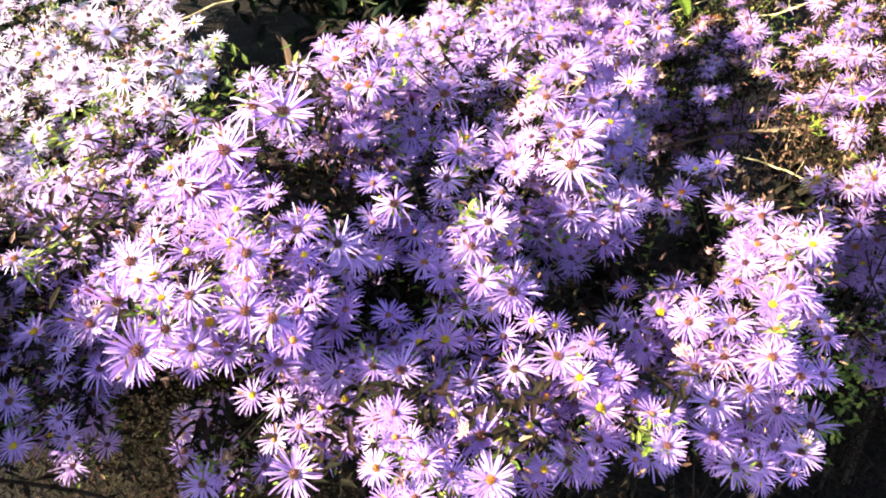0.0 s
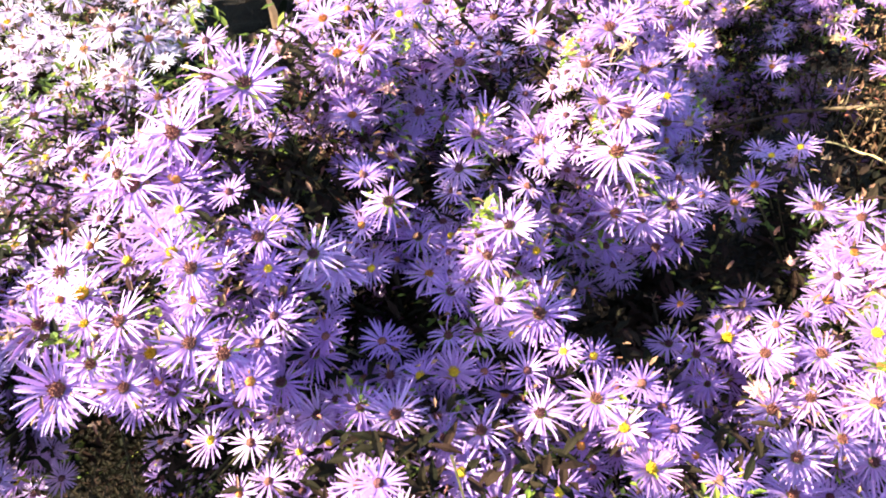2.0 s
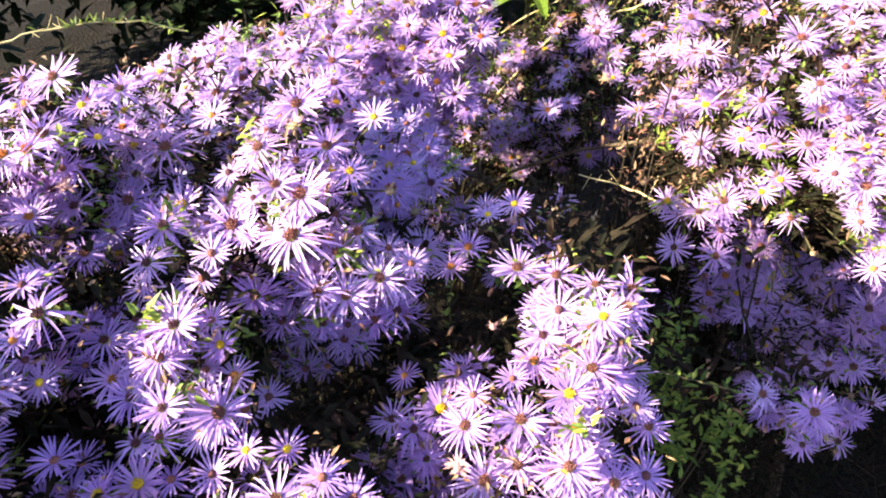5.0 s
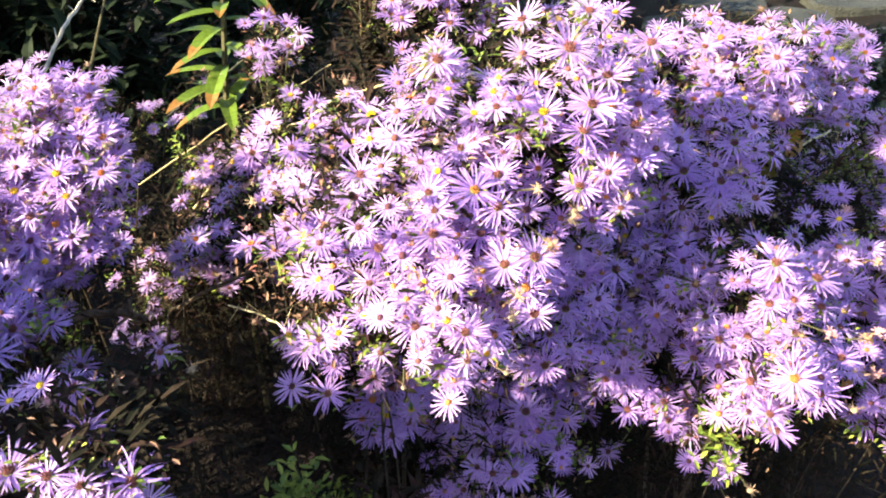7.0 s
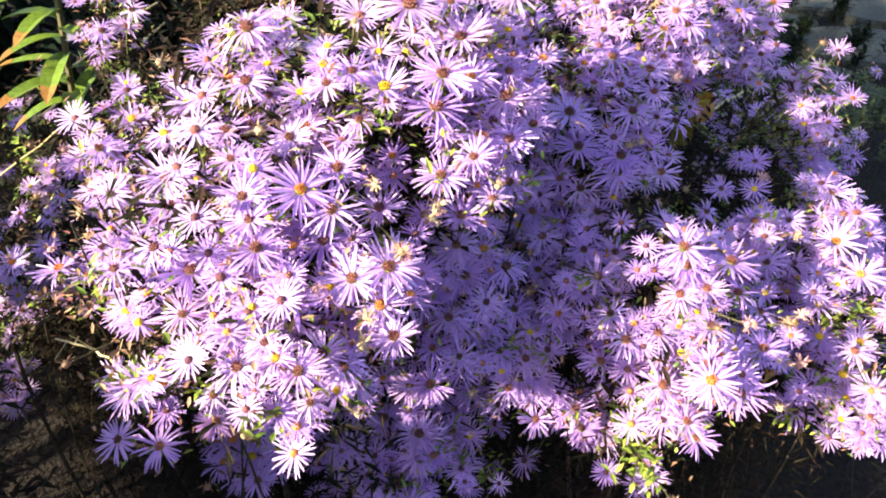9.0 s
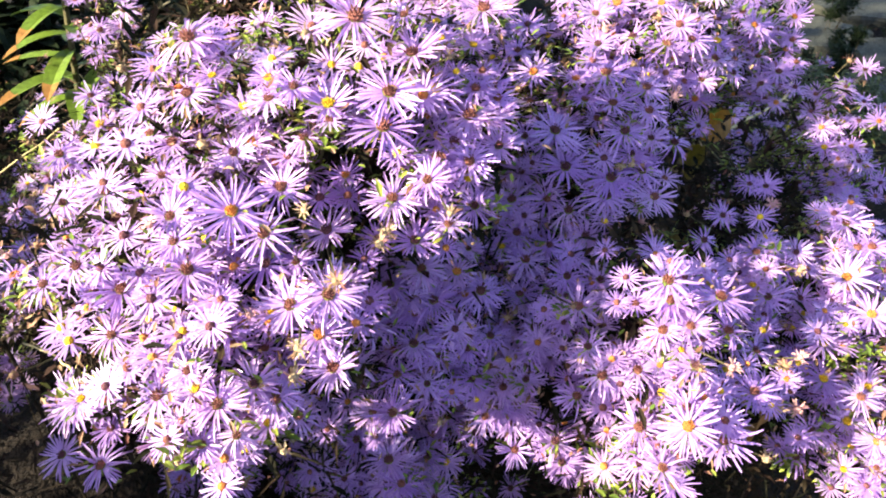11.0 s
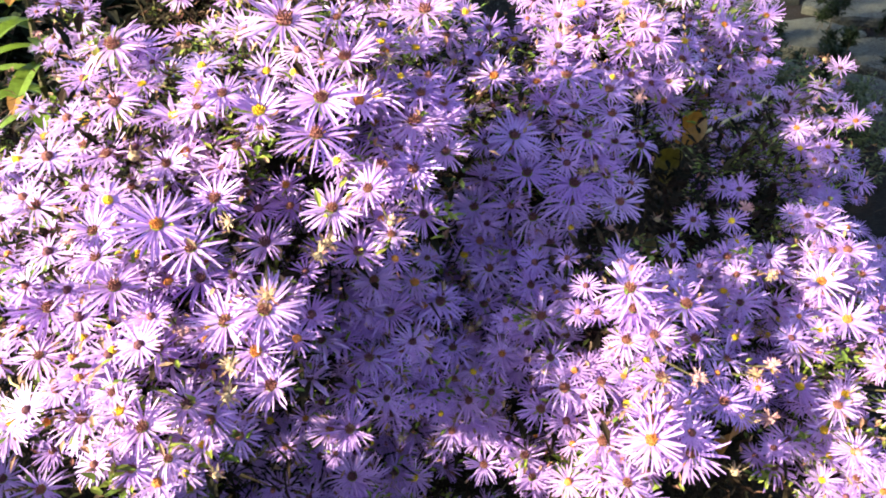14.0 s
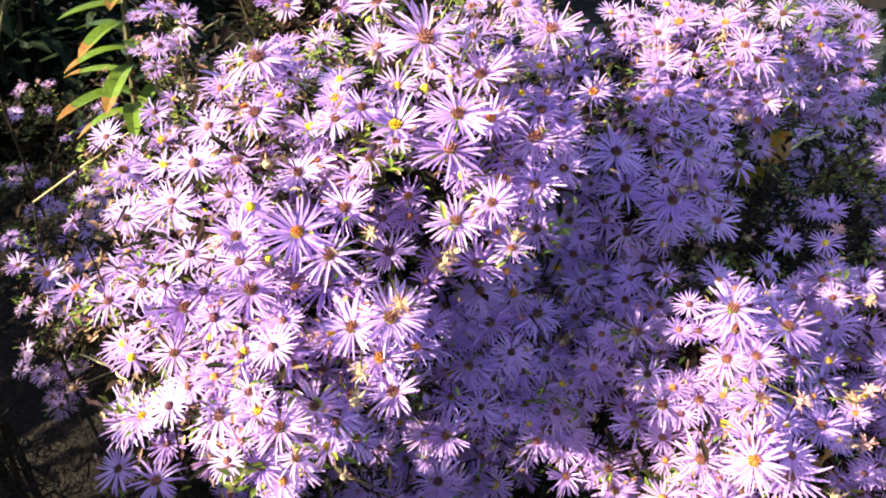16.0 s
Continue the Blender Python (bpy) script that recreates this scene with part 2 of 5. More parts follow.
OPEN_RAYS = [rays_mesh(1, 36, 0.14, 0.12, 0.06), rays_mesh(2, 38, 0.26, 0.10, 0.09), rays_mesh(3, 32, 0.06, 0.28, 0.10), rays_mesh(4, 37, 0.36, 0.22, 0.14, 0.0148), rays_mesh(5, 31, 0.14, 0.36, 0.16, 0.0136),
             rays_mesh(6, 38, 0.20, 0.18, 0.12, 0.0150, 0.00118), rays_mesh(11, 35, 0.30, 0.30, 0.18, 0.0145), rays_mesh(12, 36, 0.10, 0.20, 0.12, 0.0142, 0.00126), rays_mesh(14, 30, 0.22, 0.40, 0.22, 0.0146, 0.00122, 0.12), rays_mesh(15, 34, 0.46, 0.24, 0.12, 0.0146, 0.00122)]
OLD_RAYS = [rays_mesh(7, 27, 0.0, 0.50, 0.28, 0.0130, 0.0014, 0.20), rays_mesh(8, 24, 0.28, 0.60, 0.36, 0.0128, 0.0014, 0.22), rays_mesh(13, 27, 0.40, 0.30, 0.32, 0.0138, 0.0014, 0.2)]
YOUNG_RAYS = [rays_mesh(9, 38, 0.42, 0.10, 0.07, 0.0120), rays_mesh(10, 41, 0.24, 0.04, 0.06, 0.0128)]
DISC_MESHES = [[disc_mesh(20 + 3 * c + k, DISCS[c], (0.0028, 0.0027, 0.0029, 0.0026)[c] * (1 + 0.07 * k), 0.55 + 0.12 * k) for k in range(3)] for c in range(4)]
BRACTS = bract_mesh()


class Plant:
    """An aster plant: an empty at its foot, with stems, leaves and flower heads as parts."""

    def __init__(self, x, y, label, group="aster plants", size=1.0, petal=None, dense=1.0, full=1.0):
        self.ob = tagged(new("aster_plant"), label, "aster", group)
        self.ob.location = (x, y, 0)
        self.foot, self.size, self.petal, self.dense, self.full = Vector((x, y, 0)), size, petal, dense, full
        self.heads, self.low = [], Build()

    def head(self, at, disc, size, face, seen=True):
        at = Vector(at)
        pool = OLD_RAYS if disc >= 2 and rng.random() < 0.16 else YOUNG_RAYS if disc == 0 and rng.random() < 0.6 else OPEN_RAYS
        ob = piece("flower_head", pool[rng.randrange(len(pool))], self.ob)
        turn = face.to_track_quat("Z", "Y") @ Euler((0, 0, rng.uniform(0, 6.283))).to_quaternion()
        s = size * self.size
        ob.matrix_basis = Matrix.LocRotScale(at - self.foot, turn, (s, s, s))
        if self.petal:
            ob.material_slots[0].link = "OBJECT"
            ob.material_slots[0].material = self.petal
        piece("disc", DISC_MESHES[disc][rng.randrange(3)], ob)
        if seen:
            piece("bract_cup", BRACTS, ob)
        self.heads.append((at, face))


class Crowd:
    """Many small crowded flower heads in one mesh, petals and discs."""

    def __init__(self):
        self.v, self.f, self.m = [], [], []

    def head(self, at, face, size, disc):
        turn = face.to_track_quat("Z", "Y")
        n = rng.randrange(20, 27)
        rise, off = rng.uniform(0.0, 0.4), rng.uniform(0, 6.283)
        for i in range(n):
            a = off + 2 * math.pi * (i + rng.uniform(-0.3, 0.3)) / n
            c, q = math.cos(a), math.sin(a)
            ln, wd, lift = 0.0142 * size * rng.uniform(0.78, 1.05), 0.0014 * size, rise + rng.uniform(-0.2, 0.2)
            k = len(self.v)
            for s, w in ((0.16, 0.6), (0.65, 1.0), (1.0, 0.35)):
                for e in (-0.5, 0.5):
                    self.v.append(at + turn @ Vector((c * ln * s - q * wd * w * e, q * ln * s + c * wd * w * e, ln * s * lift * (1.2 - s * 0.6))))
            self.f += [(k, k + 1, k + 3, k + 2), (k + 2, k + 3, k + 5, k + 4)]
            self.m += [0, 0]
        k = len(self.v)
        r = 0.0029 * size
        for h, w in ((0.0002, 1.0), (0.0016, 0.8), (0.0024, 0.4)):
            for i in range(6):
                self.v.append(at + turn @ Vector((math.cos(i * 1.0472) * r * w, math.sin(i * 1.0472) * r * w, h)))
        for row in range(2):
            for i in range(6):
                p, q = k + row * 6 + i, k + row * 6 + (i + 1) % 6
                self.f.append((p, q, q + 6, p + 6))
        self.f.append(tuple(range(k + 12, k + 18)))
        self.m += [disc] * 13

    def mesh(self, base, petal):
        me = mesh_of("flower_cluster", [v - base for v in self.v], self.f, petal)
        for d in DISCS:
            me.materials.append(d)
        me.polygons.foreach_set("material_index", self.m)
        return me


def facing(plant, at, middle):
    out = at - Vector((middle.x, middle.y, middle.z - 0.16))
    return (out.normalized() * 0.75 + Vector((-0.22, -0.42, 0.55)) + jitter(0.30)).normalized()


def leafy(b, pts, count, length, first=0.25, curl=0.4, wide=0.26, scatter=0.0):
    """Small narrow leaves along a stem, on side twigs up to scatter long."""
    n = len(pts) - 1
    for _ in range(count):
        s = rng.uniform(first, 1) * n
        i = min(int(s), n - 1)
        at = pts[i].lerp(pts[i + 1], s - i) + (jitter(scatter) if scatter else Vector())
        way = Vector((rng.uniform(-1, 1), rng.uniform(-1, 1), rng.uniform(-0.1, 0.9)))
        b.leaf(at, way, (0, 0, 1), length * rng.uniform(0.5, 1.2), length * wide, rng.uniform(0.4 - curl, curl), 0.3, 2)


def withered_mesh(seed, mat):
    """A withered flower head: a small ragged ball of dried bracts."""
    g = random.Random(seed)
    b = Build()
    b.ball((0, 0, 0), 0.0026, 0.9, 3, 6)
    for i in range(16):
        a = 2.39996 * i
        out = Vector((math.cos(a), math.sin(a), g.uniform(-0.4, 1.2)))
        b.leaf(out.normalized() * 0.002, out, (0, 0, 1), g.uniform(0.003, 0.006), 0.0013, g.uniform(-0.5, 0.6), 0.3, 2)
    return b.mesh("withered_head", mat)


WITHERED = [withered_mesh(60, DRY), withered_mesh(61, PINK), withered_mesh(62, DRY), withered_mesh(63, SPRIG)]


# hollows between the plants where no flowers grow: place and radius
HOLLOWS = [(-0.19, 0.29, 0.35, 0.04), (-0.15, 0.3, 0.38, 0.035), (-0.12, 0.29, 0.36, 0.03), (-0.046, 0.31, 0.445, 0.022), (-0.024, 0.325, 0.445, 0.022), (0, 0.31, 0.445, 0.022), (0.11, 0.36, 0.4, 0.03),
           (0.117, 0.37, 0.406, 0.025), (0.13, 0.41, 0.42, 0.036), (0.133, 0.382, 0.405, 0.03), (0.145, 0.41, 0.455, 0.03), (0.146, 0.409, 0.422, 0.03), (0.155, 0.43, 0.42, 0.035), (0.163, 0.463, 0.44, 0.03)]
HOLLOWS += [(0.17, 0.4, 0.43, 0.032), (0.174, 0.401, 0.411, 0.032), (0.176, 0.33, 0.43, 0.026), (0.181, 0.386, 0.441, 0.022), (0.198, 0.44, 0.443, 0.026), (0.208, 0.32, 0.42, 0.026), (0.21, 0.42, 0.41, 0.032),
           (0.21, 0.455, 0.445, 0.035), (0.215, 0.55, 0.4, 0.045), (0.231, 0.439, 0.457, 0.028), (0.25, 0.5, 0.39, 0.04), (0.25, 0.5, 0.43, 0.04), (0.27, 0.49, 0.42, 0.045), (0.305, 0.45, 0.36, 0.05)]
HOLLOWS += [(0.33, 0.5, 0.43, 0.025), (0.33, 0.46, 0.39, 0.035), (0.37, 0.71, 0.32, 0.05), (0.54, 0.47, 0.28, 0.025), (0.66, 0.35, 0.33, 0.03), (0.708, 0.487, 0.433, 0.03), (0.714, 0.53, 0.444, 0.035),
           (0.756, 0.574, 0.456, 0.035), (0.765, 0.55, 0.42, 0.03), (0.77, 0.59, 0.445, 0.032), (0.778, 0.554, 0.439, 0.04), (0.8, 0.62, 0.4, 0.04)]
# slanting shafts of shade: two ends and radius
SHAFTS = [((0.106, 0.250, 0.533), (0.218, 0.481, 0.342), 0.020), ((0.090, 0.247, 0.529), (0.186, 0.476, 0.334), 0.018), ((0.122, 0.261, 0.548), (0.250, 0.503, 0.371), 0.018),
          ((0.147, 0.268, 0.557), (0.300, 0.517, 0.390), 0.020), ((0.163, 0.274, 0.564), (0.332, 0.528, 0.404), 0.020), ((0.134, 0.292, 0.516), (0.268, 0.530, 0.330), 0.017),
          ((0.159, 0.307, 0.533), (0.318, 0.558, 0.364), 0.020), ((0.231, 0.302, 0.525), (0.301, 0.525, 0.333), 0.022), ((0.233, 0.285, 0.502), (0.306, 0.492, 0.289), 0.020),
          ((0.232, 0.272, 0.484), (0.303, 0.465, 0.252), 0.018), ((0.188, 0.310, 0.525), (0.215, 0.541, 0.335), 0.018), ((0.112, 0.282, 0.471), (0.064, 0.485, 0.226), 0.022),
          ((0.131, 0.282, 0.475), (0.101, 0.484, 0.233), 0.016)]
SHAFTS += [((0.477, 0.379, 0.344), (0.667, 0.560, 0.121), 0.028), ((0.453, 0.375, 0.332), (0.628, 0.552, 0.102), 0.020), ((0.210, 0.294, 0.543), (0.266, 0.540, 0.345), 0.020),
           ((0.227, 0.294, 0.546), (0.303, 0.539, 0.352), 0.020), ((0.136, 0.264, 0.551), (0.278, 0.509, 0.378), 0.018), ((0.113, 0.267, 0.555), (0.232, 0.514, 0.386), 0.016)]


def hollow(p):
    if any((p - Vector(h[:3])).length < h[3] for h in HOLLOWS):
        return True
    for one, two, r in SHAFTS:
        a, d = Vector(one), Vector(two) - Vector(one)
        s = min(1, max(0, (p - a).dot(d) / d.length_squared))
        if (p - a - d * s).length < r:
            return True
    return False


def spray(plant, flowers, fill=2.7, reach=0.020, low=50, dead=4, crowd=4, cups=True):
    """One flowering branch: a stem from the plant's foot that forks to each flower head, with smaller heads between them."""
    pts = [Vector(q[:3]) for q in flowers]
    middle = sum(pts, Vector()) / len(pts)
    core = Vector((plant.foot.x, plant.foot.y + 0.06, 0))

    def inward(p):
        d = Vector((core.x - p.x, core.y - p.y, 0))
        return (d.normalized() * min(1, d.length / 0.05) * 0.7 + Vector((0, 0.45, -0.55))).normalized()

    fork = middle + inward(middle) * 0.085
    main = curve_points(plant.foot + Vector((rng.uniform(-0.04, 0.04), rng.uniform(0, 0.05), -0.01)), fork, jitter(0.015) + Vector((0, 0.02, 0.01)))
    wood, stalks, green = Build(), Build(), Build()
    wood.tube(main, 0.0024, 0.0014, 6)
    jobs = []
    for q, p in zip(flowers, pts):
        jobs.append((p, q[3], q[4], True))
        more = int(fill * plant.full) + (rng.random() < fill * plant.full % 1)
        for _ in range(more):
            for _try in range(12):
                s = p + inward(p) * rng.uniform(0.004, reach * 1.2) + jitter(reach)
                if hollow(s) or sum((s - o).length < 0.036 for o in pts) < 3:
                    continue
                if all((s - o[0]).length > 0.0105 for o in jobs) and all((s - o).length > 0.0125 and (s - o).dot(Vector((-0.1, -0.75, 0.65))) < 0.006 for o in pts):
                    jobs.append((s, rng.choice((0, 1, 2, 2, 3, 3, 3, 3)), rng.uniform(0.66, 0.86), False))
                    break
    def start(p):
        """Where a head's stalk leaves the branch: far heads hang on a side branch that runs inside the plant."""
        if (p - fork).length < 0.135:
            return fork
        side = p + inward(p) * 0.075
        wood.tube(curve_points(fork, side, Vector((0, 0.05, -0.02)), 5), 0.0011, 0.0008, 4)
        return side

    for p, disc, size, lead in jobs:
        face = facing(plant, p, middle)
        plant.head(p, disc, size, face, lead and cups)
        neck = p - face * 0.005 * size
        base = start(p)
        twig = [base.lerp(neck, k / 4) + (inward(p) * 0.008) * math.sin(math.pi * k / 4) for k in range(5)]
        stalks.tube(twig, 0.0009, 0.00055, 4)
        leafy(green, twig, 14, 0.0074, 0.2, 0.4, 0.36)
        for _ in range(11):
            leaf_at = neck + jitter(0.012) + inward(p) * rng.uniform(0.004, 0.02)
            green.leaf(leaf_at, (rng.uniform(-1, 1), rng.uniform(-1, 0.4), rng.uniform(-0.2, 1)), (0, 0, 1), rng.uniform(0.003, 0.0062), 0.0023, 0.2, 0.3, 2)
    # leafy side tips between the heads
    for p in pts:
        if rng.random() < 0.30:
            tip = p + Vector((rng.uniform(-0.012, 0.012), rng.uniform(-0.002, 0.014), rng.uniform(-0.004, 0.003)))
            base = fork if (tip - fork).length < 0.135 else tip + inward(p) * 0.04
            stalks.tube([base, base.lerp(tip, 0.6) + inward(p) * 0.004, tip], 0.0007, 0.0005, 4)
            for _ in range(16):
                at = tip + jitter(0.006) - Vector((0, 0, 0.003))
                green.leaf(at, (rng.uniform(-1, 1), rng.uniform(-1, 0.5), rng.uniform(0.0, 1.1)), (0, 0, 1), rng.uniform(0.005, 0.0085), 0.0030, 0.25, 0.3, 2)
    for _ in range(dead):
        p = pts[rng.randrange(len(pts))]
        at = p + inward(p) * rng.uniform(0.0, 0.012) + jitter(0.022)
        if all((at - o).length > 0.010 for o in pts):
            ob = piece("withered_head", WITHERED[rng.randrange(4)], plant.ob, "withered aster head")
            ob.matrix_basis = Matrix.LocRotScale(at - plant.foot, Euler((rng.uniform(-0.7, 0.7), rng.uniform(-0.7, 0.7), rng.uniform(0, 6))), Vector((1, 1, 1)) * rng.uniform(0.6, 1.0))
            base = fork if (at - fork).length < 0.135 else at + inward(at) * 0.04
            stalks.tube([base, base.lerp(at, 0.5) + inward(at) * 0.006, at], 0.0008, 0.0005, 4)
    deep, dry, taken = Crowd(), Build(), [o[0] for o in jobs]
    for p in pts:
        for _ in range(round(crowd * plant.full)):
            for _try in range(8):
                s = p + inward(p) * rng.uniform(0.010, 0.040) + jitter(0.022)
                if hollow(s) or sum((s - o).length < 0.044 for o in pts) < 3:
                    continue
                if all((s - o).length > 0.0110 for o in taken) and all((s - o).dot(Vector((-0.1, -0.75, 0.65))) < 0.004 for o in pts if (s - o).length < 0.03):
                    taken.append(s)
                    deep.head(s, facing(plant, s, middle), rng.uniform(0.66, 0.90), rng.choice((1, 2, 3, 3, 4, 4)))
                    base = fork if (s - fork).length < 0.135 else s + inward(s) * 0.04
                    stalks.tube([base, s - Vector((0, 0, 0.002))], 0.0007, 0.0005, 3)
                    break
        for _ in range(9):
            at = p + inward(p) * rng.uniform(0.002, 0.026) + jitter(0.018)
            dry.leaf(at, jitter(1), (0, 0, 1), rng.uniform(0.003, 0.0065), rng.uniform(0.0014, 0.0026), rng.uniform(-0.6, 0.8), 0.5, 2)
    stem = piece("stem", wood.mesh("stem", SHADE_STEM, plant.foot), plant.ob)
    if deep.v:
        piece("flower_cluster", deep.mesh(plant.foot, plant.petal or PETAL), stem, "crowded smaller flower heads between the larger ones", "stuff")
    piece("withered_leaves", dry.mesh("withered_leaves", SPRIG, plant.foot), stem, "", "stuff")
    piece("branching_stalk", stalks.mesh("branching_stalk", STEM, plant.foot), stem, "", "stuff")
    piece("leaves", green.mesh("leaves", LEAF, plant.foot), stem, "", "stuff")
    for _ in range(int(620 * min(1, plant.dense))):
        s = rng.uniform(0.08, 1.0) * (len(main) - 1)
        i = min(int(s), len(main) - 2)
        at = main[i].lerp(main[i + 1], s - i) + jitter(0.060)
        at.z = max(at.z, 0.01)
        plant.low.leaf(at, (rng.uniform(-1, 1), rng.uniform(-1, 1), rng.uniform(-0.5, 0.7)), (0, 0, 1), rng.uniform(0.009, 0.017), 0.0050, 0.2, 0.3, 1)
    # inner foliage behind the heads, its shade painted into the leaf colour
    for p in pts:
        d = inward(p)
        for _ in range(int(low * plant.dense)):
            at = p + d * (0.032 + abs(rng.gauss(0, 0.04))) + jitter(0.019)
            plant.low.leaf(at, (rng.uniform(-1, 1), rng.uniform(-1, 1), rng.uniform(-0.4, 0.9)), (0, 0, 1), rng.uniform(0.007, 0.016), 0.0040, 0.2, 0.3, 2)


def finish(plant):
    piece("inner_leaves", plant.low.mesh("inner_leaves", LEAF_LOW, plant.foot), plant.ob, "inner foliage coloured near black to imitate shade", "stuff")


# ---- ground ----
def make_ground():
    v, f = [], []
    n = 60
    # fine near the plants, one sheet out to the horizon
    line = sorted({round(s * 3.0 * (abs(s) ** 1.0), 4) for s in [k / n for k in range(-n, n + 1)]} | {-400.0, -60.0, -12.0, 12.0, 60.0, 400.0})
    k = len(line)
    for y in line:
        for x in line:
            h = 0 if abs(x) > 5 or abs(y) > 5 else 0.018 * noise.noise(Vector((x * 5, y * 5, 0.3))) + 0.010 * noise.noise(Vector((x * 17, y * 17, 2.1)))
            v.append((x + 0.3, y + 0.7, h))
    for j in range(k - 1):
        for i in range(k - 1):
            p = j * k + i
            f.append((p, p + 1, p + 1 + k, p + k))
    tagged(new("ground", mesh_of("ground", v, f, SOIL, True)), "brown mulched garden soil, darkened to imitate shade under the asters", "ground", "", "structure")


make_ground()


def litter():
    """Straw, twigs and curled leaves lying on the soil."""
    b = Build()
    for _ in range(900):
        at = Vector((rng.uniform(-0.6, 1.5), rng.uniform(0.0, 1.9), 0.012))
        a = rng.uniform(0, 6.283)
        way = Vector((math.cos(a), math.sin(a), rng.uniform(-0.05, 0.25)))
        if rng.random() < 0.5:
            b.tube([at, at + way * rng.uniform(0.02, 0.08)], 0.0011, 0.0006, 4)
        else:
            b.leaf(at, way, (0, 0, 1), rng.uniform(0.008, 0.022), rng.uniform(0.003, 0.008), rng.uniform(-0.4, 0.4), 0.5, 3)
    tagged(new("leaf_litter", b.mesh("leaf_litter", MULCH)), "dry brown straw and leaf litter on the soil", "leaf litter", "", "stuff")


litter()


# ---- stone path behind the bed ----
def path_stone(x, y, w, d, seed):
    g = random.Random(seed)
    b = Build()
    n = 14
    rim = [Vector((math.cos(2 * math.pi * k / n) * w * g.uniform(0.72, 1.12), math.sin(2 * math.pi * k / n) * d * g.uniform(0.72, 1.12), 0)) for k in range(n)]
    for h, s in ((-0.02, 1.0), (0.022, 1.0), (0.030, 0.95)):
        b.v += [Vector((p.x * s, p.y * s, h)) for p in rim]
    for r in range(2):
        for k in range(n):
            p, q = r * n + k, r * n + (k + 1) % n
            b.f.append((p, q, q + n, p + n))
    b.f.append(tuple(range(2 * n, 3 * n)))
    ob = tagged(new("path_stone", b.mesh("path_stone", STONE)), "weathered grey flat stone of a garden path, darkened to imitate shade", "stone", "path stones")
    ob.location = (x, y, 0)


for i in range(5):
    for j in range(4):
        x, y = 1.78 + 0.30 * i - 0.10 * j, 1.30 + 0.26 * j + 0.14 * i
        path_stone(x + rng.uniform(-0.03, 0.03), y + rng.uniform(-0.03, 0.03), rng.uniform(0.14, 0.17), rng.uniform(0.13, 0.155), 50 + 4 * i + j)


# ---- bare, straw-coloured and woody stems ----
# stem browns taken near black to stand in for shade inside the plants
SHADE_STEM = bark_material("shade_stem", (0.013, 0.009, 0.006), (0.036, 0.023, 0.014), 140)

def lone_stem(name, label, pts, r0, r1, mat, root=True, leaf=None, count=0, length=0.02, shift=(-0.03, 0.10), straight=False):
    pts = [Vector(p) for p in pts]
    fine = []
    for i in range(len(pts) - 1):
        for k in range(4):
            fine.append(pts[i].lerp(pts[i + 1], k / 4) + (jitter(0.0012) if k else Vector()))
    fine.append(pts[-1])
    foot = pts[0].copy()
    lower = None
    if root and straight:
        run = (pts[0] - pts[1]).normalized()
        fine = [pts[0] + run * 0.04, pts[0] + run * 0.02] + fine
        foot = Vector((fine[0].x - 0.06, fine[0].y + 0.05, 0.0))
        lower = curve_points(foot, fine[0], Vector((-0.01, 0.01, 0.02)), 5)
    elif root:
        foot = Vector((pts[0].x + shift[0], pts[0].y + shift[1], 0.0))
        lower = curve_points(foot, pts[0], Vector((-0.012, 0.03, 0.02)), 6)
    b = Build()
    b.tube(fine, r0, r1, 6)
    for _ in range(len(fine) // 2):
        k = fine[rng.randrange(len(fine) // 3, len(fine) - 1)]
        b.tube([k, k + jitter(0.012) + Vector((0, 0, 0.004))], r1 * 0.7, r1 * 0.3, 4)
    holder = tagged(new(name), label, "stem", "bare stems")
    holder.location = foot
    piece("stalk", b.mesh("stalk", mat, foot), holder)
    if lower:
        # stalk base gets the shade colour, so it sinks into the dark gap
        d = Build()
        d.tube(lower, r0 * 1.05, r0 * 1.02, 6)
        piece("lower_stalk", d.mesh("lower_stalk", SHADE_STEM, foot), holder, "stalk base in a dark colour that imitates shade")
    if leaf:
        g = Build()
        leafy(g, fine, count, length, 0.4)
        piece("leaves", g.mesh("leaves", leaf, foot), holder, "", "stuff")


STRAW_LABEL = "dry straw-coloured stem leaning through the asters"
lone_stem("dry_stem", STRAW_LABEL, [(0.258, 0.991, 0.413), (0.319, 0.993, 0.448), (0.392, 0.987, 0.487)], 0.0010, 0.0009, STRAW, straight=True)
lone_stem("dry_stem", STRAW_LABEL, [(0.279, 0.957, 0.413), (0.344, 0.956, 0.447), (0.398, 0.952, 0.478)], 0.0012, 0.0011, STRAW, straight=True)
lone_stem("dry_stem", STRAW_LABEL, [(0.228, 0.840, 0.399), (0.289, 0.844, 0.431), (0.355, 0.839, 0.459), (0.404, 0.833, 0.486)], 0.0008, 0.0007, STRAW, straight=True)
lone_stem("dry_stem", STRAW_LABEL, [(0.270, 0.790, 0.396), (0.311, 0.789, 0.441), (0.358, 0.733, 0.469), (0.387, 0.691, 0.506), (0.414, 0.602, 0.545)], 0.0010, 0.0008, STRAW, straight=True)
lone_stem("dry_stem", "pale dry stem with small side twigs", [(0.345, 0.470, 0.420), (0.310, 0.500, 0.413), (0.294, 0.537, 0.406), (0.270, 0.565, 0.401)], 0.0008, 0.0006, STRAW, shift=(0.07, 0.06))
lone_stem("woody_stem", "dark brown woody stem arching low between the asters", [(0.211, 0.698, 0.314), (0.251, 0.676, 0.344), (0.290, 0.624, 0.389), (0.319, 0.584, 0.415), (0.352, 0.523, 0.458)], 0.0019, 0.0013, WOOD)
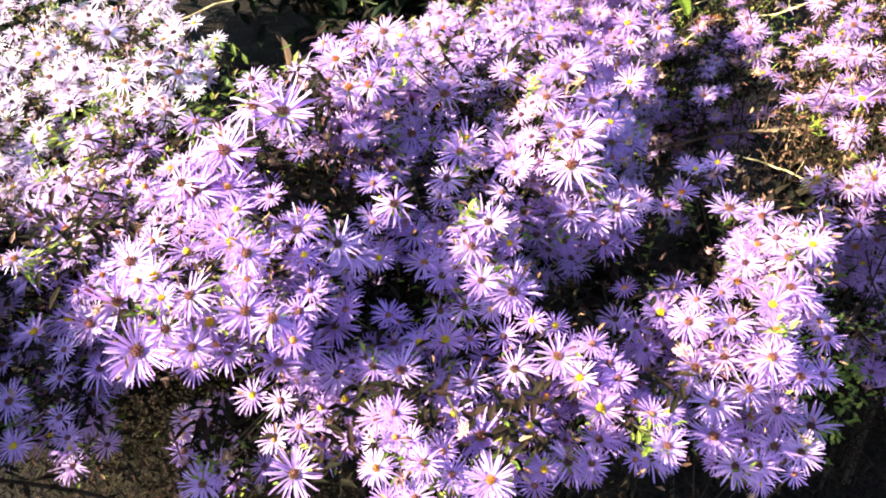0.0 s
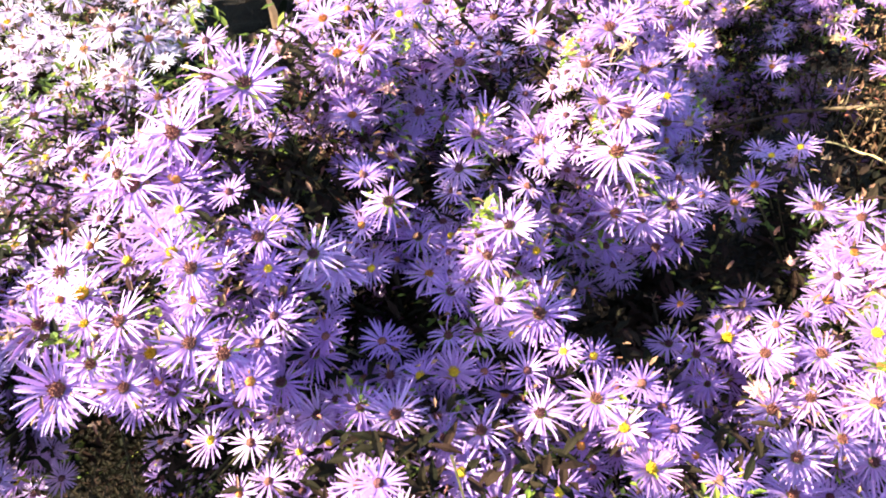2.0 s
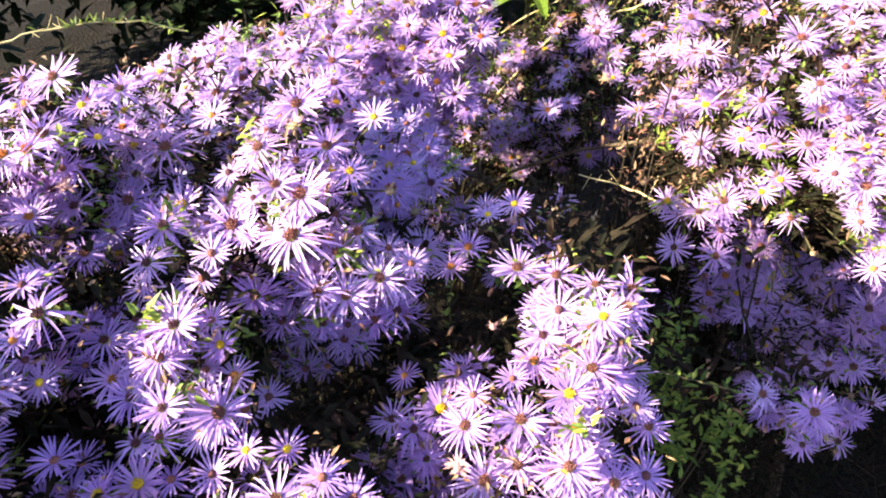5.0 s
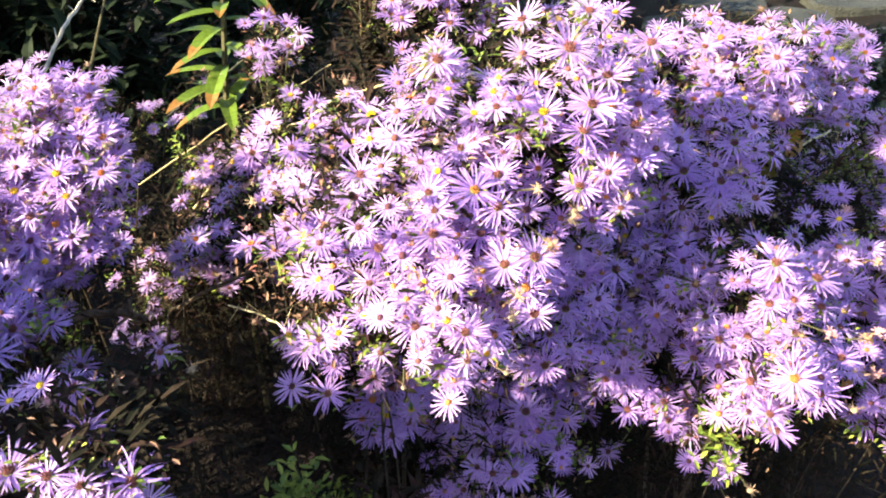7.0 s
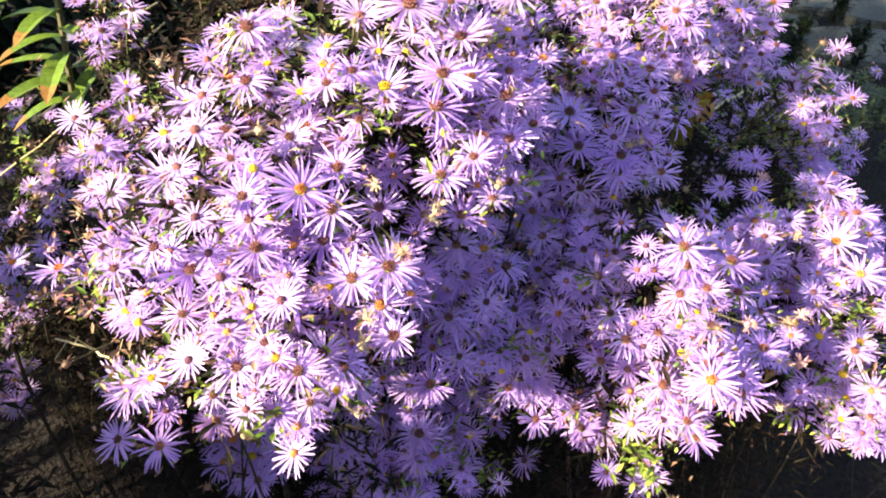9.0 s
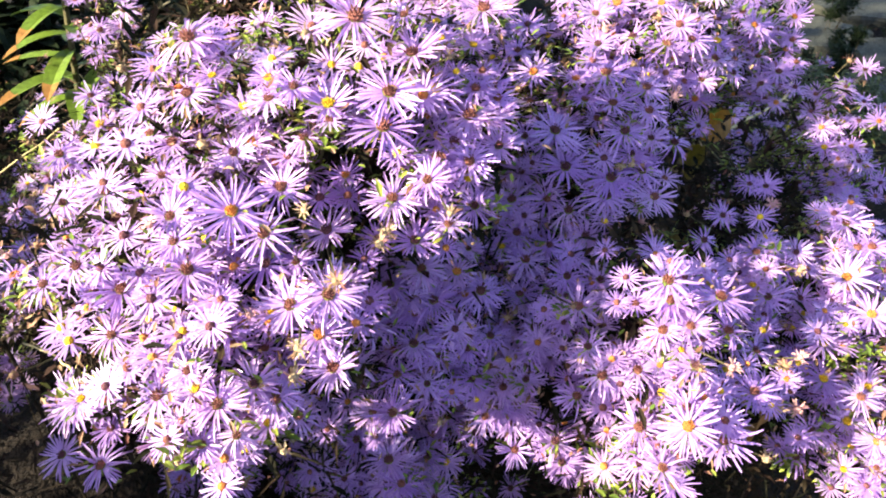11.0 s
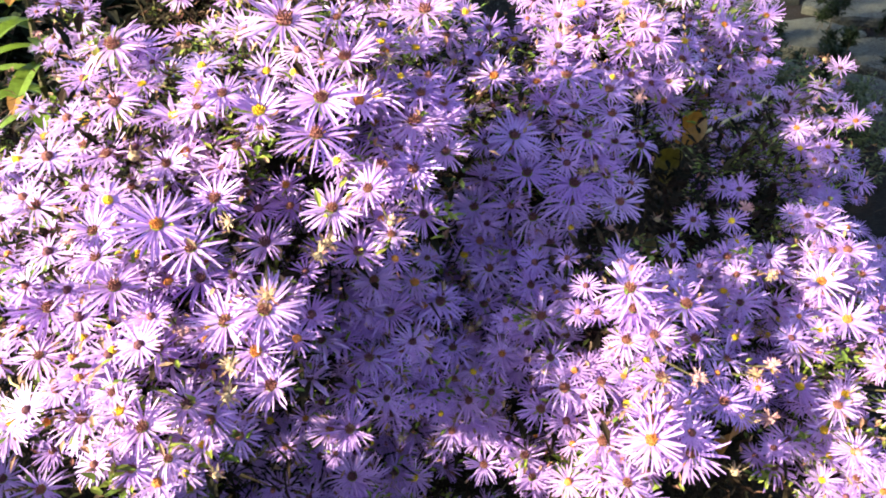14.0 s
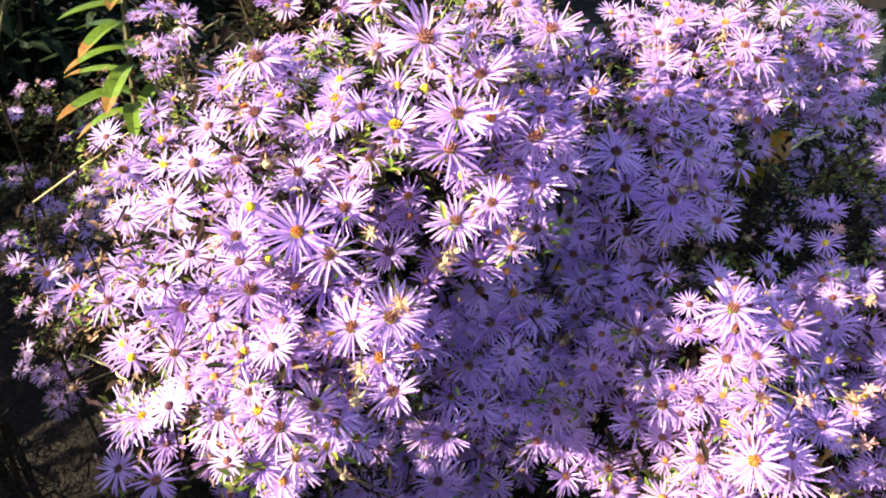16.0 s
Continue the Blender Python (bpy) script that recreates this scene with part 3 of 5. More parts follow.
lone_stem("woody_stem", "dark brown woody stem arching over the shaded soil", [(0.095, 0.550, 0.395), (0.117, 0.563, 0.403), (0.147, 0.584, 0.400), (0.170, 0.598, 0.394), (0.192, 0.599, 0.388), (0.206, 0.596, 0.380)], 0.0040, 0.0030, WOOD)
lone_stem("grey_twig", "bare grey twig rising behind the asters", [(0.111, 0.959, 0.470), (0.125, 0.980, 0.490), (0.142, 1.001, 0.510), (0.161, 1.020, 0.529), (0.175, 1.041, 0.548)], 0.0022, 0.0016, GREY_TWIG)
lone_stem("dry_stem", "pale dry stalk with seed husks at its tip", [(0.821, 0.638, 0.405), (0.852, 0.646, 0.408), (0.897, 0.666, 0.405), (0.932, 0.681, 0.405), (0.961, 0.699, 0.404)], 0.0013, 0.0010, STRAW)
lone_stem("arching_plant", "green arching stem with small leaves behind the asters", [(-0.300, 0.780, 0.430), (-0.239, 0.790, 0.455), (-0.203, 0.801, 0.462), (-0.154, 0.811, 0.464), (-0.103, 0.816, 0.461), (-0.065, 0.815, 0.448)], 0.0012, 0.0008, STRAW, True, LEAF, 60, 0.011)
lone_stem("arching_plant", "leafy green shoot without flowers", [(0.150, 1.000, 0.450), (0.190, 1.030, 0.540), (0.205, 1.020, 0.580)], 0.0016, 0.0010, STEM, True, TAN, 26, 0.022)


# ---- leafy shoots without flowers ----
# leaf greens darkened in place of the shade beside the path
LEAF_PATH = leaf_material("path_leaf", [(0.03, 0.045, 0.012), (0.06, 0.075, 0.02), (0.11, 0.11, 0.035)], 0.25, 0.6)

def leafy_shoot(x, y, z, count, label, mat=LEAF, length=0.0090, back=(0.0, 0.05), curl=0.4, wide=0.38, bark=SHADE_STEM, first=0.79):
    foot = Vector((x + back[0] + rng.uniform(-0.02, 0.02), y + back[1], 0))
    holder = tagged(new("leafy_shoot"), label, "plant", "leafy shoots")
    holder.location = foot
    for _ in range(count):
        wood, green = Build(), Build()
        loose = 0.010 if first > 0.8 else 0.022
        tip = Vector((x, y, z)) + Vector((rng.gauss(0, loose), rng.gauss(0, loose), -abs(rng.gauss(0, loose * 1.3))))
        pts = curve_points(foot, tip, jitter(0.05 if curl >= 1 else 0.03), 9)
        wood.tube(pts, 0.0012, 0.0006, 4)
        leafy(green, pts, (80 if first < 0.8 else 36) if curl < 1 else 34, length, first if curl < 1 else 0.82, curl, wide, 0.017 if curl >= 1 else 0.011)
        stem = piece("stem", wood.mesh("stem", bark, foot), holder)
        piece("leaves", green.mesh("leaves", mat, foot), stem, "", "stuff")


SHOOT = "leafy green aster shoots without open flowers"
for x, y, z, n in [(0.336, 0.438, 0.325, 2), (0.322, 0.385, 0.305, 2), (0.277, 0.520, 0.255, 2), (0.319, 0.499, 0.260, 2), (-0.155, 0.545, 0.525, 3), (-0.190, 0.490, 0.512, 5), (-0.205, 0.414, 0.497, 6), (-0.235, 0.450, 0.505, 7), (-0.165, 0.450, 0.510, 6), (0.110, 0.400, 0.300, 4), (0.276, 0.389, 0.385, 1), (0.300, 0.402, 0.390, 2), (0.145, 0.374, 0.405, 4), (0.075, 0.625, 0.530, 6)]:
    leafy_shoot(x, y, z, n, SHOOT)
for x, y, z, n in [(0.347, 0.430, 0.490, 1), (-0.105, 0.440, 0.535, 2), (-0.045, 0.470, 0.535, 2), (-0.235, 0.520, 0.515, 3), (-0.270, 0.470, 0.490, 2), (0.555, 0.575, 0.575, 2), (0.420, 0.560, 0.575, 2), (0.618, 0.567, 0.560, 2), (0.708, 0.576, 0.542, 2), (0.763, 0.580, 0.536, 2), (0.594, 0.384, 0.378, 4), (0.772, 0.392, 0.384, 2), (0.493, 0.556, 0.560, 2), (0.542, 0.523, 0.554, 2), (0.365, 0.461, 0.512, 2), (0.870, 0.592, 0.459, 2), (0.663, 0.455, 0.442, 2)]:
    leafy_shoot(x, y, z, n, SHOOT, first=0.90)
for x, y, z, n in [(0.730, 0.500, 0.360, 6), (0.790, 0.560, 0.370, 6), (0.840, 0.620, 0.360, 6), (0.880, 0.520, 0.330, 6), (0.300, 0.900, 0.410, 3), (0.340, 0.850, 0.440, 4), (0.310, 0.800, 0.400, 2), (0.360, 0.800, 0.450, 3), (0.130, 0.660, 0.515, 6), (0.470, 0.560, 0.590, 5), (0.700, 0.640, 0.530, 6)]:
    leafy_shoot(x, y, z, n, SHOOT)
for x, y, z, n in [(1.02, 0.96, 0.36, 7), (1.10, 1.02, 0.37, 7), (1.20, 1.06, 0.36, 7), (1.30, 1.12, 0.34, 7), (1.14, 0.92, 0.34, 6), (1.26, 0.98, 0.32, 6), (1.40, 1.02, 0.28, 6), (1.50, 1.10, 0.22, 6), (1.35, 0.90, 0.25, 6), (1.55, 0.96, 0.20, 6), (1.45, 0.84, 0.22, 6), (1.62, 1.08, 0.18, 6)]:
    leafy_shoot(x, y, z - 0.03, n, "low green leafy plant beside the stone path, darkened to imitate shade", LEAF_PATH, 0.013)
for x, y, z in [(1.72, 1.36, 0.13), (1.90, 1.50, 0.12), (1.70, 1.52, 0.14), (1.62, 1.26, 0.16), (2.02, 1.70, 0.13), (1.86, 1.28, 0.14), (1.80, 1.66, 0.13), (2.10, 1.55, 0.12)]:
    leafy_shoot(x, y, z, 5, "low green weed between the path stones, darkened to imitate shade", HEDGE, 0.020, (0.0, 0.0), 0.4, 0.4)
for x, y, z, n in [(-0.084, 0.425, 0.528, 6), (-0.062, 0.480, 0.535, 5), (-0.100, 0.395, 0.520, 5), (-0.070, 0.390, 0.510, 5), (-0.050, 0.430, 0.522, 4), (0.360, 0.740, 0.500, 1), (0.385, 0.680, 0.530, 2), (0.430, 0.700, 0.560, 2), (0.345, 0.690, 0.480, 1), (0.330, 0.600, 0.475, 5), (0.335, 0.505, 0.520, 4), (0.335, 0.455, 0.495, 4), (0.432, 0.620, 0.590, 5), (0.345, 0.640, 0.510, 4), (0.390, 0.550, 0.560, 6), (0.370, 0.500, 0.535, 7), (0.310, 0.560, 0.480, 1), (0.340, 0.570, 0.480, 2), (0.330, 0.530, 0.465, 3), (0.350, 0.600, 0.505, 5), (0.360, 0.480, 0.510, 5), (0.370, 0.570, 0.535, 5), (0.375, 0.640, 0.530, 5)]:
    leafy_shoot(x, y, z, n, "dried reddish-brown aster sprigs with withered leaves", SPRIG, 0.0054, (0.09, 0.11), 1.0, 0.42, SHADE_STEM)


# ---- broad-leaved plant behind, single turned leaves ----
def big_leaf(name, label, at, way, up, length, width, mat, droop=0.25):
    b = Build()
    b.leaf(at, way, up, length, width, droop, 0.25, 8)
    b.tube([Vector(at) - Vector(way).normalized() * length * 0.15, Vector(at) + Vector(way).normalized() * 0.002], 0.0008, 0.0007, 4)
    tagged(new(name, b.mesh(name, mat)), label, "leaf", "fallen and turned leaves")


def lily_plant():
    foot = Vector((0.275, 0.870, 0))
    holder = tagged(new("broad_leaved_plant"), "upright green plant with long pointed leaves turning brown", "plant")
    holder.location = foot
    pts = [foot, Vector((0.280, 0.876, 0.22)), Vector((0.292, 0.882, 0.42)), Vector((0.304, 0.890, 0.505)), Vector((0.318, 0.900, 0.60))]
    b = Build()
    b.tube(pts, 0.004, 0.0025, 7)
    piece("stem", b.mesh("stem", STEM, foot), holder)
    for i in range(22):
        s = 2.1 + 1.8 * i / 21
        k = min(int(s), 3)
        at = pts[k].lerp(pts[k + 1], s - k)
        a = 2.39996 * i + 0.6
        way = Vector((math.cos(a) - 0.6, math.sin(a) - 0.35, rng.uniform(-0.05, 0.55)))
        ln = rng.uniform(0.052, 0.078)
        g = Build()
        g.leaf(at - foot, way, (0, 0, 1), ln, rng.uniform(0.015, 0.020), rng.uniform(0.15, 0.6), 0.35, 9)
        leaf = piece("leaf", g.mesh("leaf", LILY, (0, 0, 0)), holder)
        if i % 3 < 2:
            t = Build()
            w = way.normalized()
            tip = [v for v in g.v[-9:]]
            t.v = [v + Vector((0, 0, 0.0006)) for v in tip]
            t.f = [(0, 1, 4, 3), (1, 2, 5, 4), (3, 4, 7, 6), (4, 5, 8, 7)]
            piece("leaf_tip", t.mesh("leaf_tip", TAN), leaf, "withered brown leaf tip")


lily_plant()
big_leaf("turned_leaf", "orange-yellow autumn leaf caught among the asters", (0.776, 0.600, 0.436), (1, 0.1, 0.10), (-0.1, -0.9, 0.3), 0.044, 0.026, YELLOW)
big_leaf("turned_leaf", "olive-yellow autumn leaf low among the asters", (0.760, 0.594, 0.424), (0.6, 0.1, -0.5), (-0.1, -0.9, 0.3), 0.044, 0.030, OLIVE)
big_leaf("turned_leaf", "olive-yellow autumn leaf low among the asters", (0.760, 0.575, 0.350), (-0.4, -0.3, -0.15), (0.1, -0.7, 0.6), 0.050, 0.036, OLIVE)
big_leaf("turned_leaf", "reddish-brown dry leaf on a dry stem", (0.330, 0.800, 0.440), (-0.9, 0.0, -0.3), (0, -0.8, 0.5), 0.030, 0.015, RUST)
for at, way in [((-0.246, 0.516, 0.478), (0.2, 0.1, 0.8)), ((-0.110, 0.490, 0.515), (0.1, 0.2, 0.9))]:
    big_leaf("turned_leaf", "curled brown dead leaf caught in the asters", at, way, (0.9, -0.4, 0.1), 0.022, 0.008, SPRIG, 0.3)
big_leaf("turned_leaf", "curled brown dead leaf caught in the asters", (0.684, 0.383, 0.362), (0.25, 0.05, -0.6), (0, -0.8, 0.5), 0.040, 0.022, TAN, 0.5)


# ---- shrubs that close the bed behind, shade put into their dark leaf colour ----
def shrub(x, y, w, d, h, seed, count):
    g = random.Random(seed)
    holder = tagged(new("shrub"), "dense green shrub behind the asters, darkened to imitate shade", "shrub", "shrubs")
    holder.location = (x, y, 0)
    b = Build()
    tips = []
    for _ in range(26):
        tip = Vector((g.uniform(-w, w), g.uniform(-d, d), h * g.uniform(0.45, 1.0)))
        tips.append(tip)
        t = Build()
        t.tube(curve_points((g.uniform(-0.05, 0.05), g.uniform(-0.05, 0.05), 0), tip, (0, 0, 0.05), 5), 0.006, 0.002, 5)
        piece("branch", t.mesh("branch", WOOD), holder)
    for _ in range(count):
        tip = tips[g.randrange(len(tips))]
        at = tip * g.uniform(0.35, 1.05) + Vector((g.gauss(0, 0.07), g.gauss(0, 0.07), g.gauss(0, 0.06)))
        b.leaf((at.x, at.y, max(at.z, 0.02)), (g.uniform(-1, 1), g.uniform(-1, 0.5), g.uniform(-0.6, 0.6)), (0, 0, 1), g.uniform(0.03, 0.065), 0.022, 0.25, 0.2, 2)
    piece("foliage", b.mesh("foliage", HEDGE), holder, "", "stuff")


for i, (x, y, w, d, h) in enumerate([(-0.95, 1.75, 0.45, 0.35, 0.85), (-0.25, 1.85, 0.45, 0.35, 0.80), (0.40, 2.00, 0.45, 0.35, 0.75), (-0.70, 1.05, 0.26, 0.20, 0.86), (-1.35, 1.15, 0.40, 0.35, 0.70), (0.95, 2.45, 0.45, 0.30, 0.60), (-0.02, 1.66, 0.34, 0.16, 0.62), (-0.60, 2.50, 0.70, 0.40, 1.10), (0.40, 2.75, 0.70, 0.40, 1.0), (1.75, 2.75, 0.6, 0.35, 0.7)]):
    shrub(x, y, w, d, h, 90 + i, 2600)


# ---- small unseen tree added beside the bed: its crown shades far end and path ----
def shade_tree(x, y, height, seed):
    g = random.Random(seed)
    holder = tagged(new("tree"), "small unseen tree added beside the flower bed to cast shade", "tree")
    holder.location = (x, y, 0)
    wood = Build()
    trunk = curve_points((0, 0, -0.02), (0.10, -0.40, height * 0.60), (0.05, 0.06, 0), 8)
    wood.tube(trunk, 0.060, 0.036, 10)
    piece("trunk", wood.mesh("trunk", WOOD, (0, 0, 0), True), holder)
    leaves, top = Build(), Vector(trunk[-1])
    for i in range(26):
        a = 2.39996 * i
        out = Vector((math.cos(a) * 0.35, math.sin(a), 0)) * g.uniform(0.30, 0.80)
        tip = top + out + Vector((0, 0, g.uniform(0.02, height * 0.36)))
        limb = Build()
        pts = curve_points(trunk[g.randrange(7, 9)], tip, (0, 0, 0.08), 6)
        limb.tube(pts, 0.016, 0.005, 6)
        piece("branch", limb.mesh("branch", WOOD), holder)
        for _ in range(230):
            at = pts[g.randrange(2, 7)] + Vector((g.gauss(0, 0.06), g.gauss(0, 0.10), g.gauss(0, 0.07)))
            # underside cut off so the crown's shade misses the nearer flowers
            if at.z > height * 0.580:
                leaves.leaf(at, (g.uniform(-1, 1), g.uniform(-1, 1), g.uniform(-0.7, 0.3)), (0, 0, 1), g.uniform(0.05, 0.09), 0.038, 0.2, 0.2, 2)
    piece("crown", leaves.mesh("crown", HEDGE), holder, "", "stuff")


shade_tree(-2.62, 0.84, 3.9, 131)


# ---- aster plants ----
plant_a = Plant(-0.07, 0.40, "aster plant covered with lavender daisy flowers", size=1.06, dense=1.6)
plant_a2 = Plant(0.05, 0.43, "aster plant covered with large pale lavender flowers", size=1.06, dense=1.6)
plant_b = Plant(-0.33, 0.62, "aster plant with green leaves, its lavender petals paled to imitate sunlight", size=1.0, petal=LIT_PETAL)
plant_c = Plant(0.10, 0.66, "aster plant with violet flowers, partly in shade", size=1.0, dense=0.12)
plant_d = Plant(0.22, 0.88, "low aster plant with small pale flowers in shade", size=0.80, full=0.5)
plant_e = Plant(0.13, 0.36, "aster plant with violet flowers beside a dark gap", size=1.04, dense=1.4)
plant_e2 = Plant(0.22, 0.38, "aster plant with large pale violet flowers on short sprays", size=1.04)
plant_f = Plant(0.38, 0.47, "bushy aster plant with sunlit lavender flowers and dried sprigs", size=1.03)
plant_f2 = Plant(0.48, 0.48, "bushy aster plant with lavender flowers, lit on one side", size=1.03, full=0.6)
plant_f3 = Plant(0.43, 0.60, "aster plant with pale flowers among reddish dried sprigs", size=1.0, full=0.4)
plant_g = Plant(0.60, 0.56, "aster plant with violet flowers on its shaded slope", size=0.95, full=0.45)
plant_g2 = Plant(0.72, 0.62, "aster plant with violet flowers and yellowed leaves beneath", size=0.95, full=0.6)
plant_h = Plant(0.62, 0.42, "aster plant with a bright mound of lavender flowers", size=0.95)
plant_i = Plant(0.78, 0.47, "aster plant with pink-lavender flowers with yellow centres", size=0.92)
plant_j = Plant(0.34, 0.80, "aster plant with small pale flowers among dry stems", size=0.86, full=0.3)
plant_k = Plant(-0.20, 0.38, "aster plant with lavender flowers overhanging shaded soil", size=1.05, dense=1.8)
spray(plant_a, [(-0.139, 0.261, 0.351, 3, 0.81), (-0.100, 0.303, 0.343, 2, 0.69), (-0.072, 0.292, 0.360, 2, 0.62), (-0.081, 0.219, 0.407, 2, 0.89), (-0.078, 0.269, 0.431, 2, 0.68), (-0.061, 0.269, 0.429, 3, 0.79), (-0.089, 0.255, 0.454, 2, 0.83), (-0.075, 0.271, 0.449, 3, 0.83), (-0.112, 0.251, 0.466, 3, 0.73), (-0.067, 0.273, 0.415, 2, 0.76), (-0.079, 0.291, 0.348, 2, 0.63)])
spray(plant_a, [(-0.128, 0.259, 0.498, 2, 0.85), (-0.123, 0.263, 0.476, 0, 0.80), (-0.100, 0.252, 0.494, 2, 0.84), (-0.100, 0.265, 0.504, 1, 0.60), (-0.108, 0.276, 0.519, 0, 0.72), (-0.099, 0.269, 0.517, 2, 0.80), (-0.086, 0.247, 0.493, 2, 0.86), (-0.134, 0.313, 0.524, 2, 1.09), (-0.077, 0.288, 0.517, 2, 0.79), (-0.152, 0.335, 0.525, 0, 0.60), (-0.141, 0.317, 0.527, 2, 0.82), (-0.090, 0.273, 0.514, 0, 0.60), (-0.143, 0.260, 0.496, 0, 0.60), (-0.106, 0.257, 0.485, 0, 0.60), (-0.109, 0.267, 0.493, 2, 0.61), (-0.130, 0.303, 0.497, 2, 0.60)])
spray(plant_a, [(-0.034, 0.189, 0.453, 1, 0.60), (-0.012, 0.191, 0.454, 2, 0.60), (-0.024, 0.257, 0.445, 2, 0.81), (-0.031, 0.255, 0.429, 1, 0.85), (-0.040, 0.264, 0.441, 3, 0.72), (0.013, 0.255, 0.437, 2, 0.79), (-0.052, 0.273, 0.435, 3, 0.74), (-0.014, 0.279, 0.444, 0, 0.68), (-0.071, 0.275, 0.480, 2, 0.88), (-0.003, 0.256, 0.430, 3, 0.72), (-0.004, 0.246, 0.419, 2, 0.76), (-0.036, 0.254, 0.418, 2, 0.67), (-0.011, 0.257, 0.401, 0, 0.60), (-0.016, 0.181, 0.441, 2, 0.61)])
spray(plant_a, [(-0.118, 0.325, 0.518, 3, 1.13), (-0.119, 0.332, 0.538, 2, 1.08), (-0.102, 0.342, 0.560, 2, 1.10), (-0.086, 0.336, 0.560, 3, 1.09), (-0.121, 0.369, 0.481, 0, 0.80), (-0.117, 0.382, 0.491, 2, 0.85), (-0.057, 0.291, 0.506, 3, 0.81), (-0.057, 0.305, 0.476, 1, 0.78), (-0.050, 0.301, 0.491, 2, 0.85)])
spray(plant_a, [(-0.062, 0.288, 0.449, 3, 0.88), (-0.039, 0.329, 0.471, 2, 0.84), (-0.002, 0.301, 0.448, 3, 0.73), (-0.011, 0.322, 0.468, 1, 0.75), (-0.001, 0.311, 0.467, 3, 0.75), (-0.017, 0.340, 0.476, 3, 0.75), (-0.028, 0.321, 0.511, 3, 0.92), (-0.045, 0.370, 0.404, 3, 0.95), (-0.079, 0.416, 0.501, 2, 0.91), (0.022, 0.326, 0.495, 3, 0.86)])
spray(plant_a, [(-0.057, 0.399, 0.544, 1, 0.79), (-0.044, 0.396, 0.547, 1, 0.83), (-0.038, 0.403, 0.551, 2, 0.88), (-0.066, 0.420, 0.553, 1, 0.75), (-0.096, 0.446, 0.528, 2, 0.91), (-0.036, 0.430, 0.567, 2, 0.81)])
spray(plant_a2, [(0.012, 0.295, 0.457, 2, 0.71), (0.020, 0.290, 0.481, 3, 0.66), (0.039, 0.297, 0.467, 2, 0.95), (0.016, 0.313, 0.487, 2, 0.77), (0.039, 0.324, 0.481, 0, 0.61), (0.025, 0.317, 0.501, 3, 0.81), (0.051, 0.356, 0.480, 3, 0.87), (0.061, 0.358, 0.461, 3, 0.77), (0.003, 0.367, 0.498, 3, 0.80), (0.011, 0.355, 0.485, 2, 0.74), (0.012, 0.321, 0.493, 3, 0.69), (0.080, 0.361, 0.454, 3, 0.65), (0.071, 0.363, 0.445, 3, 0.66), (0.053, 0.367, 0.471, 2, 0.88), (0.055, 0.370, 0.423, 3, 0.77), (0.014, 0.319, 0.481, 2, 0.86)])
spray(plant_a2, [(-0.025, 0.416, 0.484, 3, 0.98), (-0.030, 0.431, 0.481, 2, 0.88), (-0.019, 0.425, 0.497, 2, 0.98), (-0.017, 0.441, 0.504, 3, 0.78), (0.003, 0.440, 0.519, 2, 1.04), (0.017, 0.396, 0.510, 0, 0.83), (0.043, 0.379, 0.507, 2, 0.96), (-0.055, 0.490, 0.452, 2, 0.92), (0.053, 0.445, 0.528, 2, 0.88), (-0.015, 0.452, 0.549, 3, 0.80), (0.052, 0.456, 0.505, 2, 0.68), (0.011, 0.379, 0.510, 3, 0.85), (-0.005, 0.418, 0.497, 2, 0.81), (0.073, 0.368, 0.479, 2, 0.60)])
spray(plant_a2, [(0.075, 0.349, 0.519, 2, 1.15), (0.080, 0.363, 0.531, 2, 0.98), (0.081, 0.356, 0.479, 2, 0.86), (0.062, 0.382, 0.546, 2, 0.78), (0.094, 0.355, 0.476, 2, 0.80), (0.092, 0.391, 0.539, 2, 0.76), (0.111, 0.364, 0.478, 3, 0.89), (0.074, 0.420, 0.538, 3, 0.82), (0.078, 0.418, 0.549, 2, 0.90), (0.069, 0.367, 0.535, 2, 0.71), (0.099, 0.427, 0.520, 1, 0.68), (0.102, 0.380, 0.531, 0, 0.60), (0.102, 0.384, 0.493, 2, 0.81), (0.122, 0.367, 0.470, 3, 0.69), (0.091, 0.375, 0.488, 2, 0.72), (0.077, 0.390, 0.533, 2, 0.60)])
spray(plant_a2, [(0.094, 0.380, 0.420, 3, 0.83), (0.124, 0.410, 0.409, 1, 0.84), (0.136, 0.416, 0.455, 3, 0.84), (0.121, 0.433, 0.486, 2, 1.00), (0.024, 0.494, 0.524, 2, 0.88), (0.017, 0.510, 0.516, 2, 0.85), (0.048, 0.493, 0.515, 2, 0.71), (0.102, 0.463, 0.492, 3, 0.76), (0.114, 0.417, 0.457, 3, 0.83), (-0.001, 0.520, 0.528, 2, 0.78), (0.018, 0.521, 0.530, 2, 0.83)])
spray(plant_b, [(-0.317, 0.529, 0.422, 2, 0.89), (-0.319, 0.568, 0.461, 2, 0.88), (-0.320, 0.571, 0.470, 2, 0.67), (-0.347, 0.598, 0.453, 2, 0.71), (-0.369, 0.605, 0.414, 0, 0.74), (-0.258, 0.471, 0.468, 2, 0.94), (-0.243, 0.561, 0.486, 2, 0.83), (-0.250, 0.514, 0.503, 2, 0.87), (-0.241, 0.534, 0.500, 2, 0.91), (-0.330, 0.536, 0.430, 2, 0.67)])
